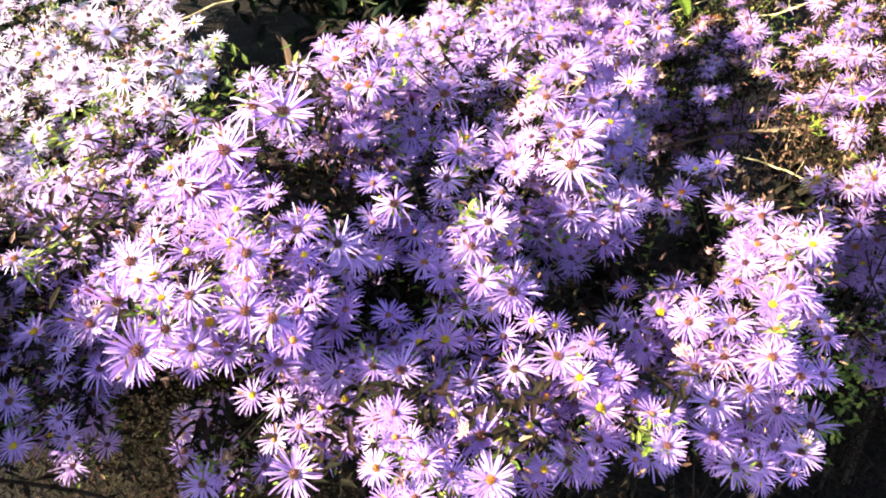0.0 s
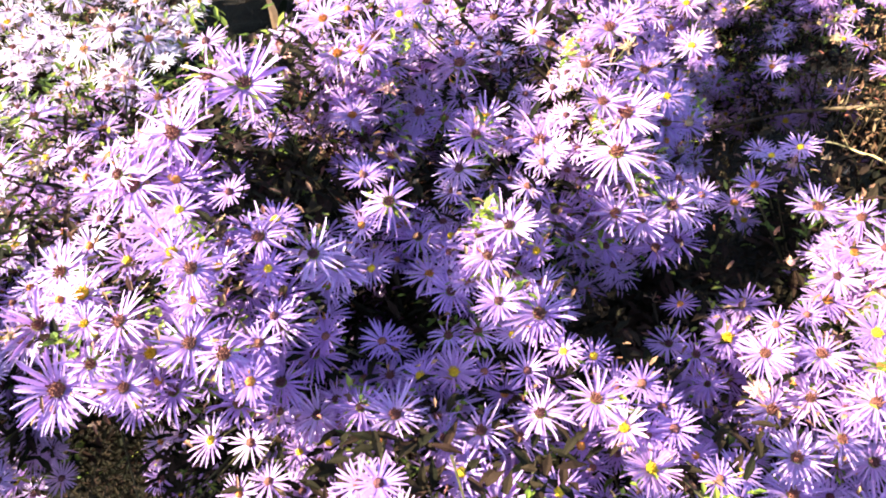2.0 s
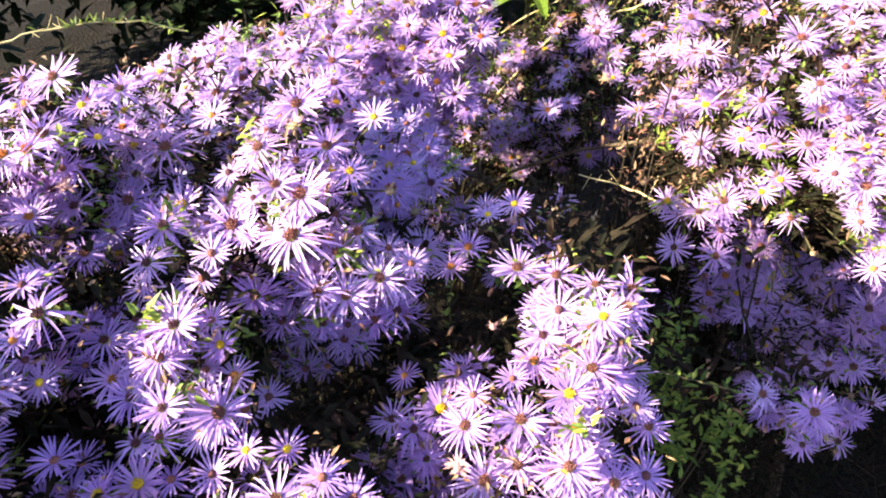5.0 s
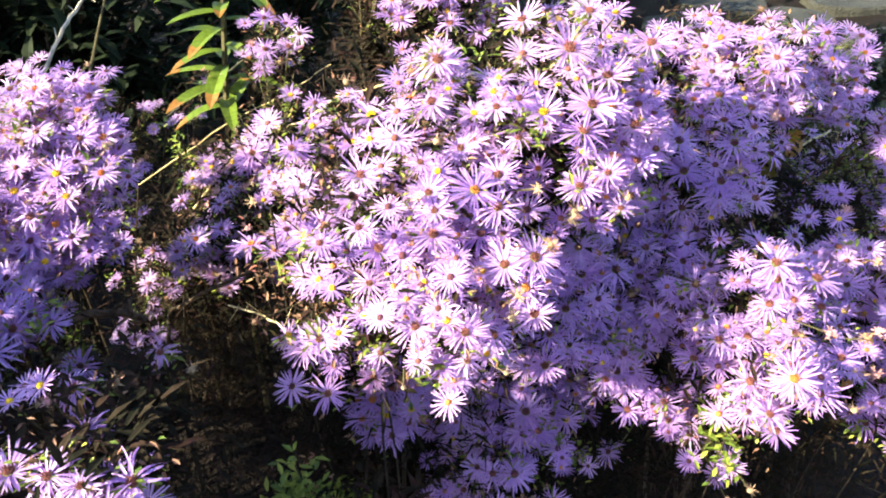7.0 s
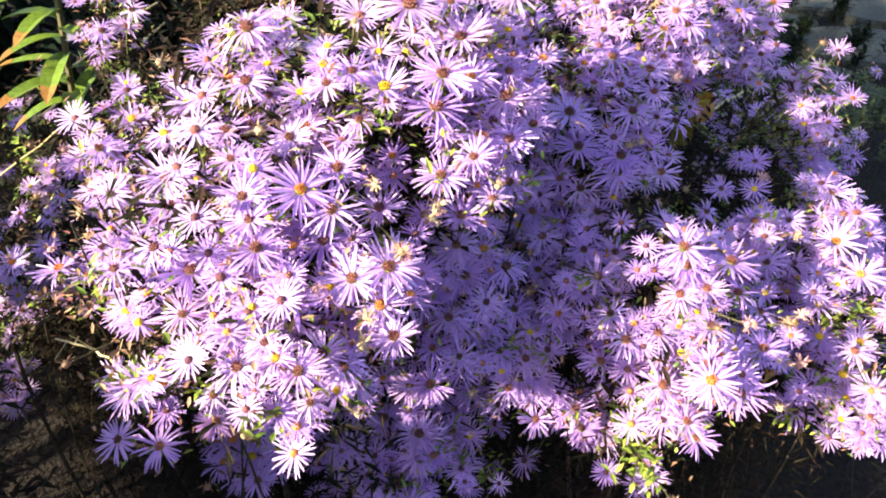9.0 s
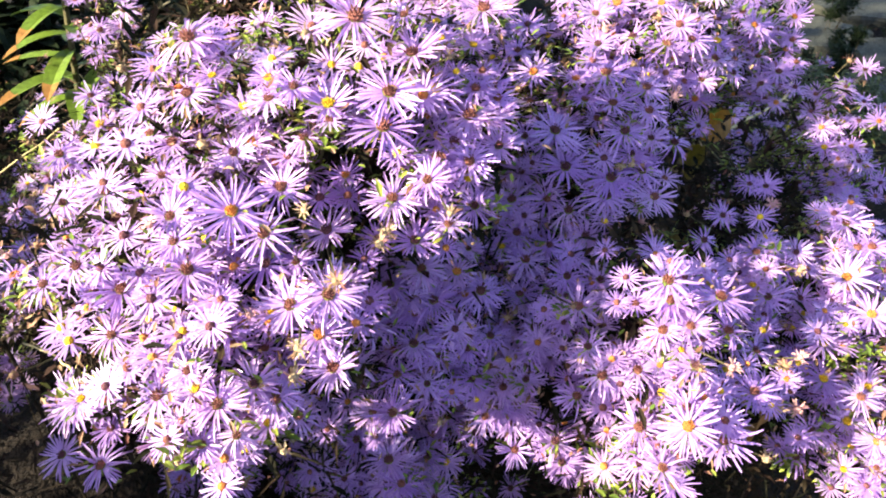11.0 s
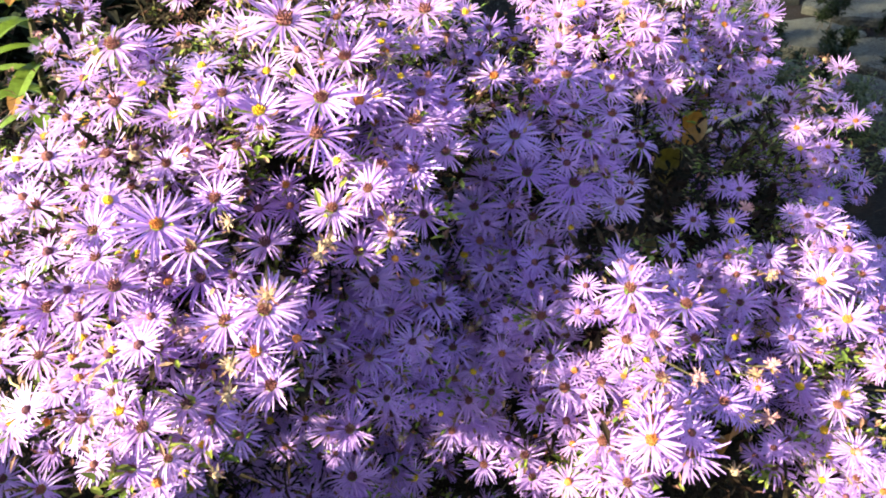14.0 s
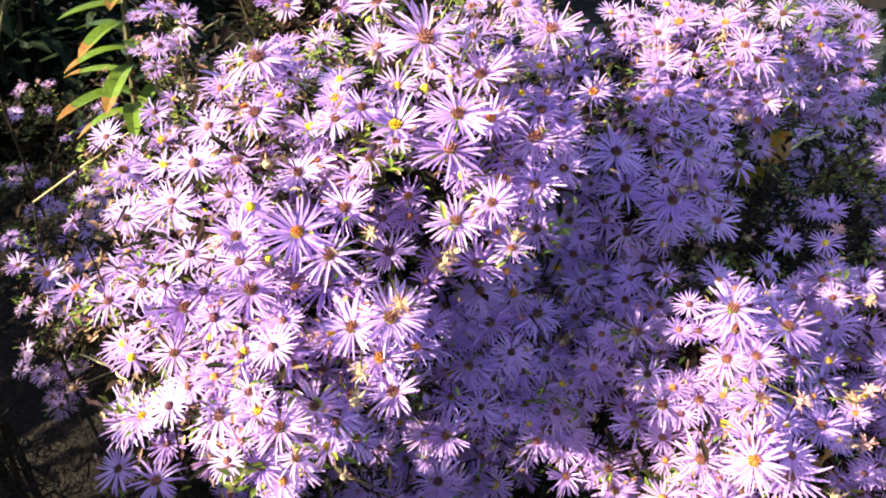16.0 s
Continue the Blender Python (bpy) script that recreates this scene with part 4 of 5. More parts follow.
spray(plant_b, [(-0.384, 0.633, 0.402, 3, 0.87), (-0.355, 0.656, 0.460, 1, 0.75), (-0.426, 0.717, 0.406, 2, 0.82), (-0.449, 0.745, 0.385, 2, 0.87), (-0.229, 0.575, 0.487, 2, 0.85), (-0.257, 0.544, 0.520, 2, 0.88), (-0.302, 0.805, 0.445, 2, 0.81), (-0.505, 0.803, 0.330, 0, 0.87), (-0.477, 0.890, 0.380, 2, 0.87)])
spray(plant_c, [(-0.011, 0.518, 0.496, 2, 0.90), (0.007, 0.540, 0.508, 2, 1.01), (0.047, 0.578, 0.498, 3, 1.07), (-0.047, 0.584, 0.445, 3, 0.88), (0.083, 0.556, 0.499, 2, 0.95), (0.088, 0.588, 0.484, 2, 0.84), (0.102, 0.577, 0.471, 3, 0.89), (0.114, 0.633, 0.509, 1, 0.81), (0.143, 0.622, 0.474, 2, 0.79), (0.062, 0.533, 0.481, 1, 0.92), (0.104, 0.535, 0.459, 3, 0.96), (0.117, 0.557, 0.460, 3, 0.87), (0.060, 0.548, 0.503, 3, 0.86), (-0.004, 0.510, 0.499, 2, 0.86), (0.000, 0.504, 0.477, 0, 0.86)])
spray(plant_c, [(0.172, 0.517, 0.408, 3, 0.90), (0.151, 0.611, 0.465, 2, 0.85), (0.156, 0.621, 0.473, 0, 0.80), (0.176, 0.632, 0.474, 0, 0.94), (0.161, 0.630, 0.490, 1, 0.99), (0.169, 0.635, 0.498, 2, 0.88), (0.147, 0.653, 0.516, 3, 0.90), (0.160, 0.654, 0.521, 2, 0.82), (0.178, 0.684, 0.472, 2, 0.84), (0.168, 0.498, 0.416, 2, 0.61)])
spray(plant_c, [(0.155, 0.684, 0.532, 2, 0.87), (0.180, 0.718, 0.516, 3, 0.81)])
spray(plant_d, [(0.156, 0.785, 0.224, 2, 0.88), (0.148, 0.802, 0.244, 3, 0.86), (0.175, 0.830, 0.225, 3, 0.90), (0.185, 0.840, 0.258, 2, 0.89), (0.204, 0.827, 0.254, 2, 0.86), (0.207, 0.838, 0.257, 3, 0.91), (0.246, 0.770, 0.313, 1, 1.14), (0.236, 0.809, 0.320, 2, 0.90), (0.164, 0.834, 0.350, 2, 0.80), (0.136, 0.872, 0.248, 3, 1.00), (0.164, 0.824, 0.325, 2, 1.04), (0.251, 0.801, 0.326, 2, 1.04), (0.179, 0.781, 0.228, 3, 0.91), (0.172, 0.762, 0.199, 3, 1.15)])
spray(plant_d, [(0.268, 0.828, 0.377, 3, 0.87), (0.269, 0.843, 0.371, 2, 1.15), (0.273, 0.840, 0.393, 3, 0.86), (0.291, 0.839, 0.384, 2, 0.89), (0.318, 0.902, 0.326, 3, 0.89), (0.284, 0.870, 0.470, 3, 0.83), (0.230, 0.954, 0.397, 2, 0.79)])
spray(plant_e, [(0.017, 0.172, 0.467, 1, 0.68), (0.018, 0.225, 0.429, 2, 1.01), (0.030, 0.257, 0.430, 2, 0.82), (0.039, 0.263, 0.439, 3, 0.87), (0.083, 0.239, 0.434, 0, 0.84), (0.073, 0.253, 0.443, 0, 0.74), (0.062, 0.264, 0.448, 2, 0.87), (0.055, 0.252, 0.401, 0, 0.70), (0.113, 0.274, 0.397, 3, 0.85), (0.111, 0.211, 0.438, 2, 0.62), (0.085, 0.236, 0.411, 3, 0.77), (0.030, 0.233, 0.403, 2, 0.97), (0.003, 0.211, 0.411, 2, 0.82), (0.068, 0.229, 0.400, 3, 0.93), (0.055, 0.227, 0.397, 0, 0.68), (0.126, 0.253, 0.371, 3, 0.89)])
spray(plant_e, [(0.132, 0.279, 0.396, 1, 0.85), (0.151, 0.283, 0.418, 2, 0.92), (0.126, 0.300, 0.416, 3, 0.60), (0.113, 0.303, 0.399, 2, 0.81), (0.158, 0.262, 0.410, 2, 0.92), (0.121, 0.311, 0.425, 3, 0.71), (0.101, 0.314, 0.399, 3, 0.80), (0.166, 0.282, 0.428, 2, 0.77), (0.135, 0.314, 0.434, 0, 0.90), (0.167, 0.265, 0.376, 2, 0.97), (0.125, 0.309, 0.408, 3, 1.00), (0.081, 0.228, 0.401, 2, 0.68)])
spray(plant_e, [(0.111, 0.323, 0.420, 3, 0.77), (0.151, 0.337, 0.435, 3, 0.84), (0.144, 0.293, 0.446, 2, 0.81), (0.169, 0.292, 0.447, 2, 0.84), (0.148, 0.377, 0.470, 1, 0.71), (0.182, 0.272, 0.411, 2, 0.79), (0.186, 0.269, 0.441, 2, 0.87), (0.208, 0.270, 0.424, 2, 0.77)])
spray(plant_e2, [(0.191, 0.295, 0.458, 0, 0.79), (0.203, 0.303, 0.464, 2, 0.82), (0.211, 0.300, 0.458, 2, 0.80), (0.181, 0.322, 0.452, 1, 0.77), (0.208, 0.323, 0.470, 2, 0.84), (0.229, 0.290, 0.435, 2, 0.68), (0.195, 0.338, 0.469, 1, 0.73), (0.221, 0.318, 0.485, 2, 0.85), (0.210, 0.331, 0.489, 2, 0.60), (0.204, 0.300, 0.498, 0, 0.68), (0.192, 0.284, 0.448, 1, 0.71)])
spray(plant_e2, [(0.209, 0.278, 0.384, 3, 0.92), (0.199, 0.378, 0.420, 3, 0.66), (0.229, 0.333, 0.482, 2, 0.90), (0.314, 0.335, 0.394, 2, 0.73), (0.195, 0.344, 0.486, 2, 0.76), (0.178, 0.353, 0.485, 2, 0.88), (0.200, 0.393, 0.463, 3, 0.81), (0.200, 0.399, 0.456, 2, 0.69), (0.158, 0.382, 0.478, 1, 0.69), (0.246, 0.291, 0.352, 3, 1.05), (0.204, 0.260, 0.372, 3, 0.97), (0.221, 0.258, 0.369, 3, 0.82), (0.194, 0.253, 0.363, 3, 0.86), (0.180, 0.253, 0.362, 3, 0.86)])
spray(plant_e2, [(0.182, 0.431, 0.418, 0, 0.66), (0.194, 0.419, 0.470, 2, 0.86), (0.231, 0.469, 0.443, 2, 0.71)])
spray(plant_f, [(0.342, 0.326, 0.385, 2, 0.88), (0.380, 0.374, 0.470, 2, 0.60), (0.407, 0.377, 0.469, 0, 0.60), (0.369, 0.382, 0.494, 2, 0.80), (0.333, 0.416, 0.473, 0, 0.60), (0.412, 0.380, 0.478, 2, 0.79), (0.391, 0.366, 0.497, 2, 0.77), (0.384, 0.374, 0.500, 0, 0.67), (0.405, 0.385, 0.485, 3, 0.80), (0.394, 0.372, 0.472, 2, 0.60), (0.412, 0.410, 0.481, 2, 0.60), (0.356, 0.416, 0.452, 2, 0.68), (0.382, 0.383, 0.502, 2, 0.62), (0.413, 0.383, 0.480, 3, 0.73)])
spray(plant_f, [(0.304, 0.451, 0.410, 3, 0.76), (0.308, 0.482, 0.426, 0, 0.80), (0.324, 0.439, 0.453, 2, 0.83), (0.295, 0.523, 0.475, 1, 0.89), (0.340, 0.499, 0.494, 2, 0.83), (0.331, 0.436, 0.521, 2, 0.65), (0.371, 0.403, 0.496, 1, 0.72), (0.354, 0.509, 0.506, 2, 0.74), (0.361, 0.425, 0.518, 2, 0.86), (0.353, 0.417, 0.502, 2, 0.65), (0.316, 0.451, 0.437, 3, 0.84), (0.329, 0.496, 0.489, 0, 0.87), (0.333, 0.451, 0.438, 1, 0.87), (0.324, 0.433, 0.414, 2, 0.81), (0.353, 0.433, 0.419, 2, 0.68)])
spray(plant_f, [(0.350, 0.417, 0.538, 2, 0.68), (0.389, 0.414, 0.528, 2, 0.87), (0.388, 0.417, 0.552, 2, 0.69), (0.388, 0.406, 0.547, 2, 0.67), (0.361, 0.462, 0.545, 2, 0.84), (0.388, 0.431, 0.563, 2, 0.60), (0.396, 0.409, 0.514, 0, 0.65), (0.399, 0.400, 0.504, 2, 0.72), (0.359, 0.478, 0.522, 2, 0.85)])
spray(plant_f, [(0.411, 0.410, 0.553, 1, 0.89), (0.417, 0.451, 0.558, 2, 0.68), (0.413, 0.457, 0.549, 2, 0.60), (0.399, 0.468, 0.542, 2, 0.64), (0.404, 0.462, 0.583, 2, 0.81), (0.415, 0.467, 0.587, 0, 0.60), (0.409, 0.465, 0.605, 2, 0.97), (0.383, 0.487, 0.557, 2, 0.73)])
spray(plant_f2, [(0.421, 0.402, 0.545, 2, 0.80), (0.433, 0.433, 0.547, 2, 0.81), (0.426, 0.402, 0.508, 2, 0.89), (0.433, 0.422, 0.515, 2, 0.60), (0.442, 0.398, 0.512, 2, 0.96), (0.446, 0.436, 0.566, 2, 0.66), (0.435, 0.393, 0.496, 1, 0.82), (0.435, 0.443, 0.583, 2, 0.65), (0.457, 0.430, 0.582, 0, 0.85)])
spray(plant_f2, [(0.438, 0.385, 0.483, 2, 0.85), (0.486, 0.417, 0.516, 3, 0.79), (0.466, 0.445, 0.450, 3, 0.83), (0.478, 0.421, 0.538, 2, 0.84), (0.500, 0.411, 0.525, 2, 0.60), (0.463, 0.445, 0.540, 1, 0.60), (0.498, 0.452, 0.474, 2, 0.85), (0.489, 0.444, 0.431, 3, 0.86), (0.483, 0.464, 0.459, 3, 0.92), (0.446, 0.441, 0.435, 2, 0.83)])
spray(plant_f2, [(0.427, 0.422, 0.224, 3, 0.79), (0.461, 0.434, 0.238, 3, 0.92), (0.466, 0.429, 0.209, 3, 0.94), (0.437, 0.437, 0.295, 2, 0.81), (0.451, 0.429, 0.298, 3, 1.02), (0.436, 0.469, 0.292, 3, 0.79), (0.471, 0.459, 0.327, 3, 1.07), (0.500, 0.472, 0.303, 3, 0.95), (0.456, 0.484, 0.325, 3, 0.88), (0.507, 0.469, 0.271, 3, 0.93), (0.543, 0.499, 0.220, 3, 0.88), (0.474, 0.442, 0.322, 2, 0.83), (0.468, 0.460, 0.305, 3, 0.98), (0.413, 0.422, 0.279, 3, 0.75), (0.416, 0.471, 0.231, 3, 0.75), (0.427, 0.439, 0.231, 3, 1.09)])
spray(plant_f2, [(0.425, 0.450, 0.578, 0, 0.73), (0.437, 0.453, 0.588, 0, 0.60), (0.445, 0.436, 0.589, 2, 0.63), (0.421, 0.474, 0.593, 3, 0.61), (0.446, 0.463, 0.535, 2, 0.86), (0.476, 0.419, 0.573, 2, 0.93), (0.473, 0.437, 0.613, 2, 1.04), (0.463, 0.478, 0.618, 2, 0.84), (0.480, 0.420, 0.587, 2, 0.91), (0.451, 0.494, 0.503, 3, 0.74)])
spray(plant_f2, [(0.462, 0.443, 0.389, 2, 0.76), (0.472, 0.434, 0.394, 2, 0.94), (0.451, 0.460, 0.385, 1, 0.66), (0.478, 0.444, 0.412, 2, 0.74), (0.496, 0.447, 0.396, 3, 0.71), (0.515, 0.464, 0.371, 3, 0.78), (0.507, 0.445, 0.430, 2, 0.74), (0.525, 0.456, 0.415, 2, 0.81), (0.440, 0.486, 0.338, 2, 0.88), (0.541, 0.462, 0.406, 3, 0.85)])
spray(plant_f2, [(0.493, 0.429, 0.598, 2, 0.85), (0.494, 0.441, 0.610, 2, 0.60), (0.514, 0.455, 0.593, 0, 0.60), (0.499, 0.467, 0.622, 2, 0.83), (0.529, 0.455, 0.588, 0, 0.63), (0.502, 0.429, 0.549, 2, 0.86), (0.535, 0.457, 0.603, 2, 0.91), (0.523, 0.444, 0.559, 2, 0.97), (0.532, 0.441, 0.558, 3, 0.81), (0.494, 0.419, 0.545, 2, 0.69)])
spray(plant_f2, [(0.516, 0.426, 0.546, 2, 0.79), (0.534, 0.435, 0.546, 3, 0.73), (0.522, 0.436, 0.516, 3, 0.76), (0.503, 0.465, 0.463, 3, 0.73), (0.484, 0.489, 0.473, 2, 0.69), (0.505, 0.456, 0.448, 3, 0.93), (0.524, 0.471, 0.452, 1, 0.84), (0.518, 0.480, 0.327, 2, 0.90), (0.531, 0.464, 0.323, 3, 0.82), (0.464, 0.551, 0.434, 3, 0.68), (0.535, 0.481, 0.459, 3, 0.61), (0.493, 0.442, 0.239, 3, 0.82), (0.536, 0.479, 0.286, 3, 0.83), (0.469, 0.484, 0.498, 3, 0.60), (0.480, 0.462, 0.314, 3, 1.03)])
spray(plant_f3, [(0.331, 0.543, 0.464, 0, 0.80), (0.338, 0.551, 0.525, 2, 0.75), (0.331, 0.546, 0.529, 2, 0.83), (0.350, 0.577, 0.529, 0, 0.82), (0.369, 0.524, 0.537, 0, 0.83), (0.381, 0.519, 0.556, 0, 0.98), (0.328, 0.635, 0.401, 3, 0.90), (0.375, 0.625, 0.338, 2, 0.85), (0.385, 0.523, 0.310, 3, 0.97), (0.352, 0.564, 0.551, 2, 0.60), (0.386, 0.517, 0.284, 3, 0.81), (0.332, 0.532, 0.511, 2, 0.81), (0.360, 0.565, 0.517, 0, 0.61)])
spray(plant_f3, [(0.422, 0.487, 0.286, 0, 0.73), (0.427, 0.487, 0.306, 3, 1.02), (0.410, 0.509, 0.312, 2, 1.02), (0.432, 0.496, 0.342, 3, 0.99), (0.366, 0.552, 0.269, 3, 0.81), (0.451, 0.601, 0.565, 2, 0.76), (0.453, 0.618, 0.562, 2, 0.86), (0.463, 0.612, 0.580, 2, 0.91), (0.429, 0.658, 0.578, 3, 0.88), (0.384, 0.534, 0.264, 2, 0.97), (0.420, 0.472, 0.245, 3, 0.85), (0.472, 0.431, 0.236, 3, 0.80), (0.423, 0.416, 0.230, 3, 0.89)])
spray(plant_g, [(0.536, 0.464, 0.440, 3, 1.10), (0.569, 0.482, 0.415, 3, 1.00), (0.564, 0.501, 0.440, 0, 0.90), (0.576, 0.491, 0.434, 2, 1.00), (0.571, 0.463, 0.403, 3, 1.05), (0.580, 0.453, 0.417, 2, 0.80), (0.587, 0.441, 0.431, 2, 0.99), (0.576, 0.505, 0.445, 2, 0.91), (0.567, 0.460, 0.386, 3, 1.00), (0.560, 0.450, 0.374, 3, 0.83)])
spray(plant_g, [(0.554, 0.450, 0.312, 2, 0.89), (0.559, 0.460, 0.343, 2, 1.12), (0.548, 0.463, 0.343, 3, 1.12), (0.547, 0.477, 0.351, 3, 1.01), (0.611, 0.459, 0.431, 3, 0.92), (0.648, 0.482, 0.420, 1, 0.86), (0.614, 0.486, 0.445, 3, 0.99), (0.650, 0.464, 0.441, 2, 0.82), (0.609, 0.500, 0.457, 3, 1.07), (0.592, 0.466, 0.434, 3, 0.87), (0.529, 0.455, 0.251, 3, 0.65)])
spray(plant_g, [(0.544, 0.468, 0.562, 2, 0.91), (0.596, 0.500, 0.514, 3, 1.15), (0.555, 0.553, 0.588, 2, 0.88), (0.590, 0.528, 0.499, 3, 0.89), (0.604, 0.499, 0.489, 3, 1.14), (0.623, 0.516, 0.522, 2, 0.80), (0.622, 0.527, 0.531, 1, 0.80), (0.604, 0.548, 0.531, 1, 1.06), (0.637, 0.518, 0.536, 2, 1.09)])
spray(plant_g, [(0.576, 0.513, 0.465, 3, 1.14), (0.624, 0.482, 0.474, 3, 1.15), (0.629, 0.488, 0.482, 3, 1.14), (0.644, 0.492, 0.493, 3, 0.82), (0.639, 0.494, 0.508, 3, 1.01), (0.649, 0.486, 0.484, 3, 0.92), (0.638, 0.509, 0.520, 2, 0.91), (0.655, 0.479, 0.468, 2, 0.98), (0.658, 0.495, 0.500, 3, 0.85)])
spray(plant_g, [(0.684, 0.462, 0.440, 3, 0.76), (0.680, 0.501, 0.490, 3, 1.00), (0.657, 0.499, 0.516, 2, 0.91), (0.661, 0.510, 0.526, 2, 0.96), (0.638, 0.532, 0.549, 3, 0.82), (0.609, 0.578, 0.528, 0, 0.75)])
spray(plant_g2, [(0.675, 0.553, 0.542, 3, 0.97), (0.690, 0.538, 0.540, 2, 1.01), (0.698, 0.538, 0.551, 2, 0.86), (0.657, 0.571, 0.554, 2, 0.87), (0.665, 0.582, 0.549, 2, 0.86), (0.701, 0.564, 0.557, 1, 0.87), (0.659, 0.579, 0.533, 3, 1.02), (0.681, 0.585, 0.554, 1, 1.02), (0.705, 0.533, 0.542, 3, 0.96)])
spray(plant_g2, [(0.713, 0.541, 0.551, 1, 0.77), (0.709, 0.568, 0.553, 2, 0.84), (0.736, 0.547, 0.532, 0, 0.88), (0.732, 0.541, 0.523, 3, 0.96), (0.720, 0.536, 0.512, 3, 0.75), (0.747, 0.569, 0.556, 2, 0.83), (0.748, 0.540, 0.511, 3, 0.77), (0.753, 0.564, 0.524, 2, 0.79), (0.741, 0.605, 0.558, 2, 0.80)])
spray(plant_g2, [(0.663, 0.610, 0.536, 2, 0.84), (0.674, 0.624, 0.531, 2, 0.87), (0.656, 0.635, 0.520, 0, 0.90), (0.688, 0.613, 0.564, 2, 0.81), (0.739, 0.679, 0.523, 2, 0.91), (0.748, 0.675, 0.527, 2, 0.80), (0.723, 0.709, 0.519, 2, 0.82), (0.744, 0.561, 0.464, 3, 0.70), (0.786, 0.573, 0.529, 1, 0.81)])
spray(plant_g2, [(0.760, 0.515, 0.436, 3, 0.68), (0.770, 0.510, 0.435, 3, 0.75), (0.797, 0.566, 0.486, 3, 0.84), (0.811, 0.566, 0.493, 3, 0.90), (0.798, 0.576, 0.503, 2, 0.81), (0.823, 0.573, 0.489, 2, 0.86), (0.798, 0.578, 0.518, 3, 0.89), (0.827, 0.577, 0.511, 2, 0.79), (0.800, 0.586, 0.524, 2, 0.80), (0.825, 0.566, 0.498, 2, 0.70)])
spray(plant_g2, [(0.811, 0.585, 0.519, 3, 0.84), (0.828, 0.581, 0.527, 1, 0.84), (0.822, 0.584, 0.541, 3, 0.90), (0.805, 0.604, 0.540, 2, 0.92), (0.815, 0.656, 0.526, 2, 0.86), (0.856, 0.667, 0.523, 2, 0.90), (0.836, 0.604, 0.409, 3, 1.04), (0.890, 0.582, 0.347, 3, 1.09)])
spray(plant_h, [(0.596, 0.357, 0.383, 2, 0.90), (0.607, 0.358, 0.363, 2, 0.87), (0.591, 0.375, 0.397, 2, 1.01), (0.607, 0.357, 0.404, 2, 0.86), (0.605, 0.355, 0.413, 1, 1.06), (0.613, 0.367, 0.412, 2, 0.95), (0.632, 0.356, 0.391, 2, 1.11), (0.602, 0.398, 0.414, 2, 0.88), (0.611, 0.392, 0.420, 1, 0.60)])
spray(plant_h, [(0.601, 0.380, 0.305, 2, 0.80), (0.596, 0.428, 0.305, 3, 0.88), (0.601, 0.429, 0.290, 3, 0.91), (0.579, 0.430, 0.311, 3, 0.99), (0.576, 0.436, 0.326, 3, 1.03), (0.574, 0.412, 0.391, 2, 0.98), (0.653, 0.387, 0.395, 2, 0.76), (0.582, 0.401, 0.414, 2, 1.00), (0.698, 0.389, 0.363, 3, 0.74), (0.572, 0.492, 0.213, 3, 0.96), (0.666, 0.377, 0.395, 2, 0.90), (0.599, 0.426, 0.349, 2, 1.00)])
spray(plant_h, [(0.582, 0.418, 0.421, 3, 0.89), (0.607, 0.441, 0.427, 3, 0.86), (0.618, 0.403, 0.434, 2, 0.93), (0.623, 0.407, 0.450, 2, 1.02), (0.629, 0.386, 0.419, 3, 0.93), (0.652, 0.403, 0.447, 2, 1.15), (0.654, 0.415, 0.447, 0, 0.74), (0.658, 0.398, 0.425, 2, 0.96), (0.687, 0.403, 0.397, 3, 0.86), (0.621, 0.410, 0.462, 2, 1.11), (0.627, 0.393, 0.442, 2, 0.81), (0.606, 0.449, 0.422, 3, 0.95)])
spray(plant_h, [(0.691, 0.380, 0.393, 1, 0.60)])
spray(plant_i, [(0.726, 0.381, 0.336, 3, 0.99), (0.745, 0.374, 0.343, 0, 0.98), (0.750, 0.369, 0.324, 0, 0.80), (0.744, 0.398, 0.358, 0, 1.06), (0.753, 0.377, 0.359, 2, 1.02), (0.732, 0.389, 0.299, 3, 1.00), (0.749, 0.410, 0.377, 0, 1.13), (0.703, 0.416, 0.397, 0, 0.77), (0.752, 0.433, 0.383, 0, 0.83), (0.740, 0.361, 0.315, 0, 0.79), (0.760, 0.355, 0.315, 2, 0.70)])
spray(plant_i, [(0.707, 0.437, 0.416, 0, 0.74), (0.717, 0.433, 0.407, 3, 0.94), (0.715, 0.449, 0.431, 2, 0.94), (0.734, 0.444, 0.418, 2, 0.88), (0.710, 0.479, 0.442, 3, 0.77), (0.771, 0.427, 0.412, 1, 1.13), (0.775, 0.405, 0.397, 1, 1.11), (0.793, 0.458, 0.429, 2, 1.10), (0.806, 0.429, 0.406, 2, 0.79), (0.712, 0.435, 0.428, 2, 0.72), (0.792, 0.443, 0.419, 2, 0.98), (0.754, 0.404, 0.396, 0, 0.61), (0.801, 0.440, 0.419, 2, 0.98)])
spray(plant_i, [(0.862, 0.530, 0.439, 1, 0.71), (0.842, 0.536, 0.439, 0, 0.83), (0.882, 0.530, 0.456, 1, 0.74), (0.864, 0.552, 0.478, 3, 0.74), (0.881, 0.554, 0.488, 3, 0.74)])
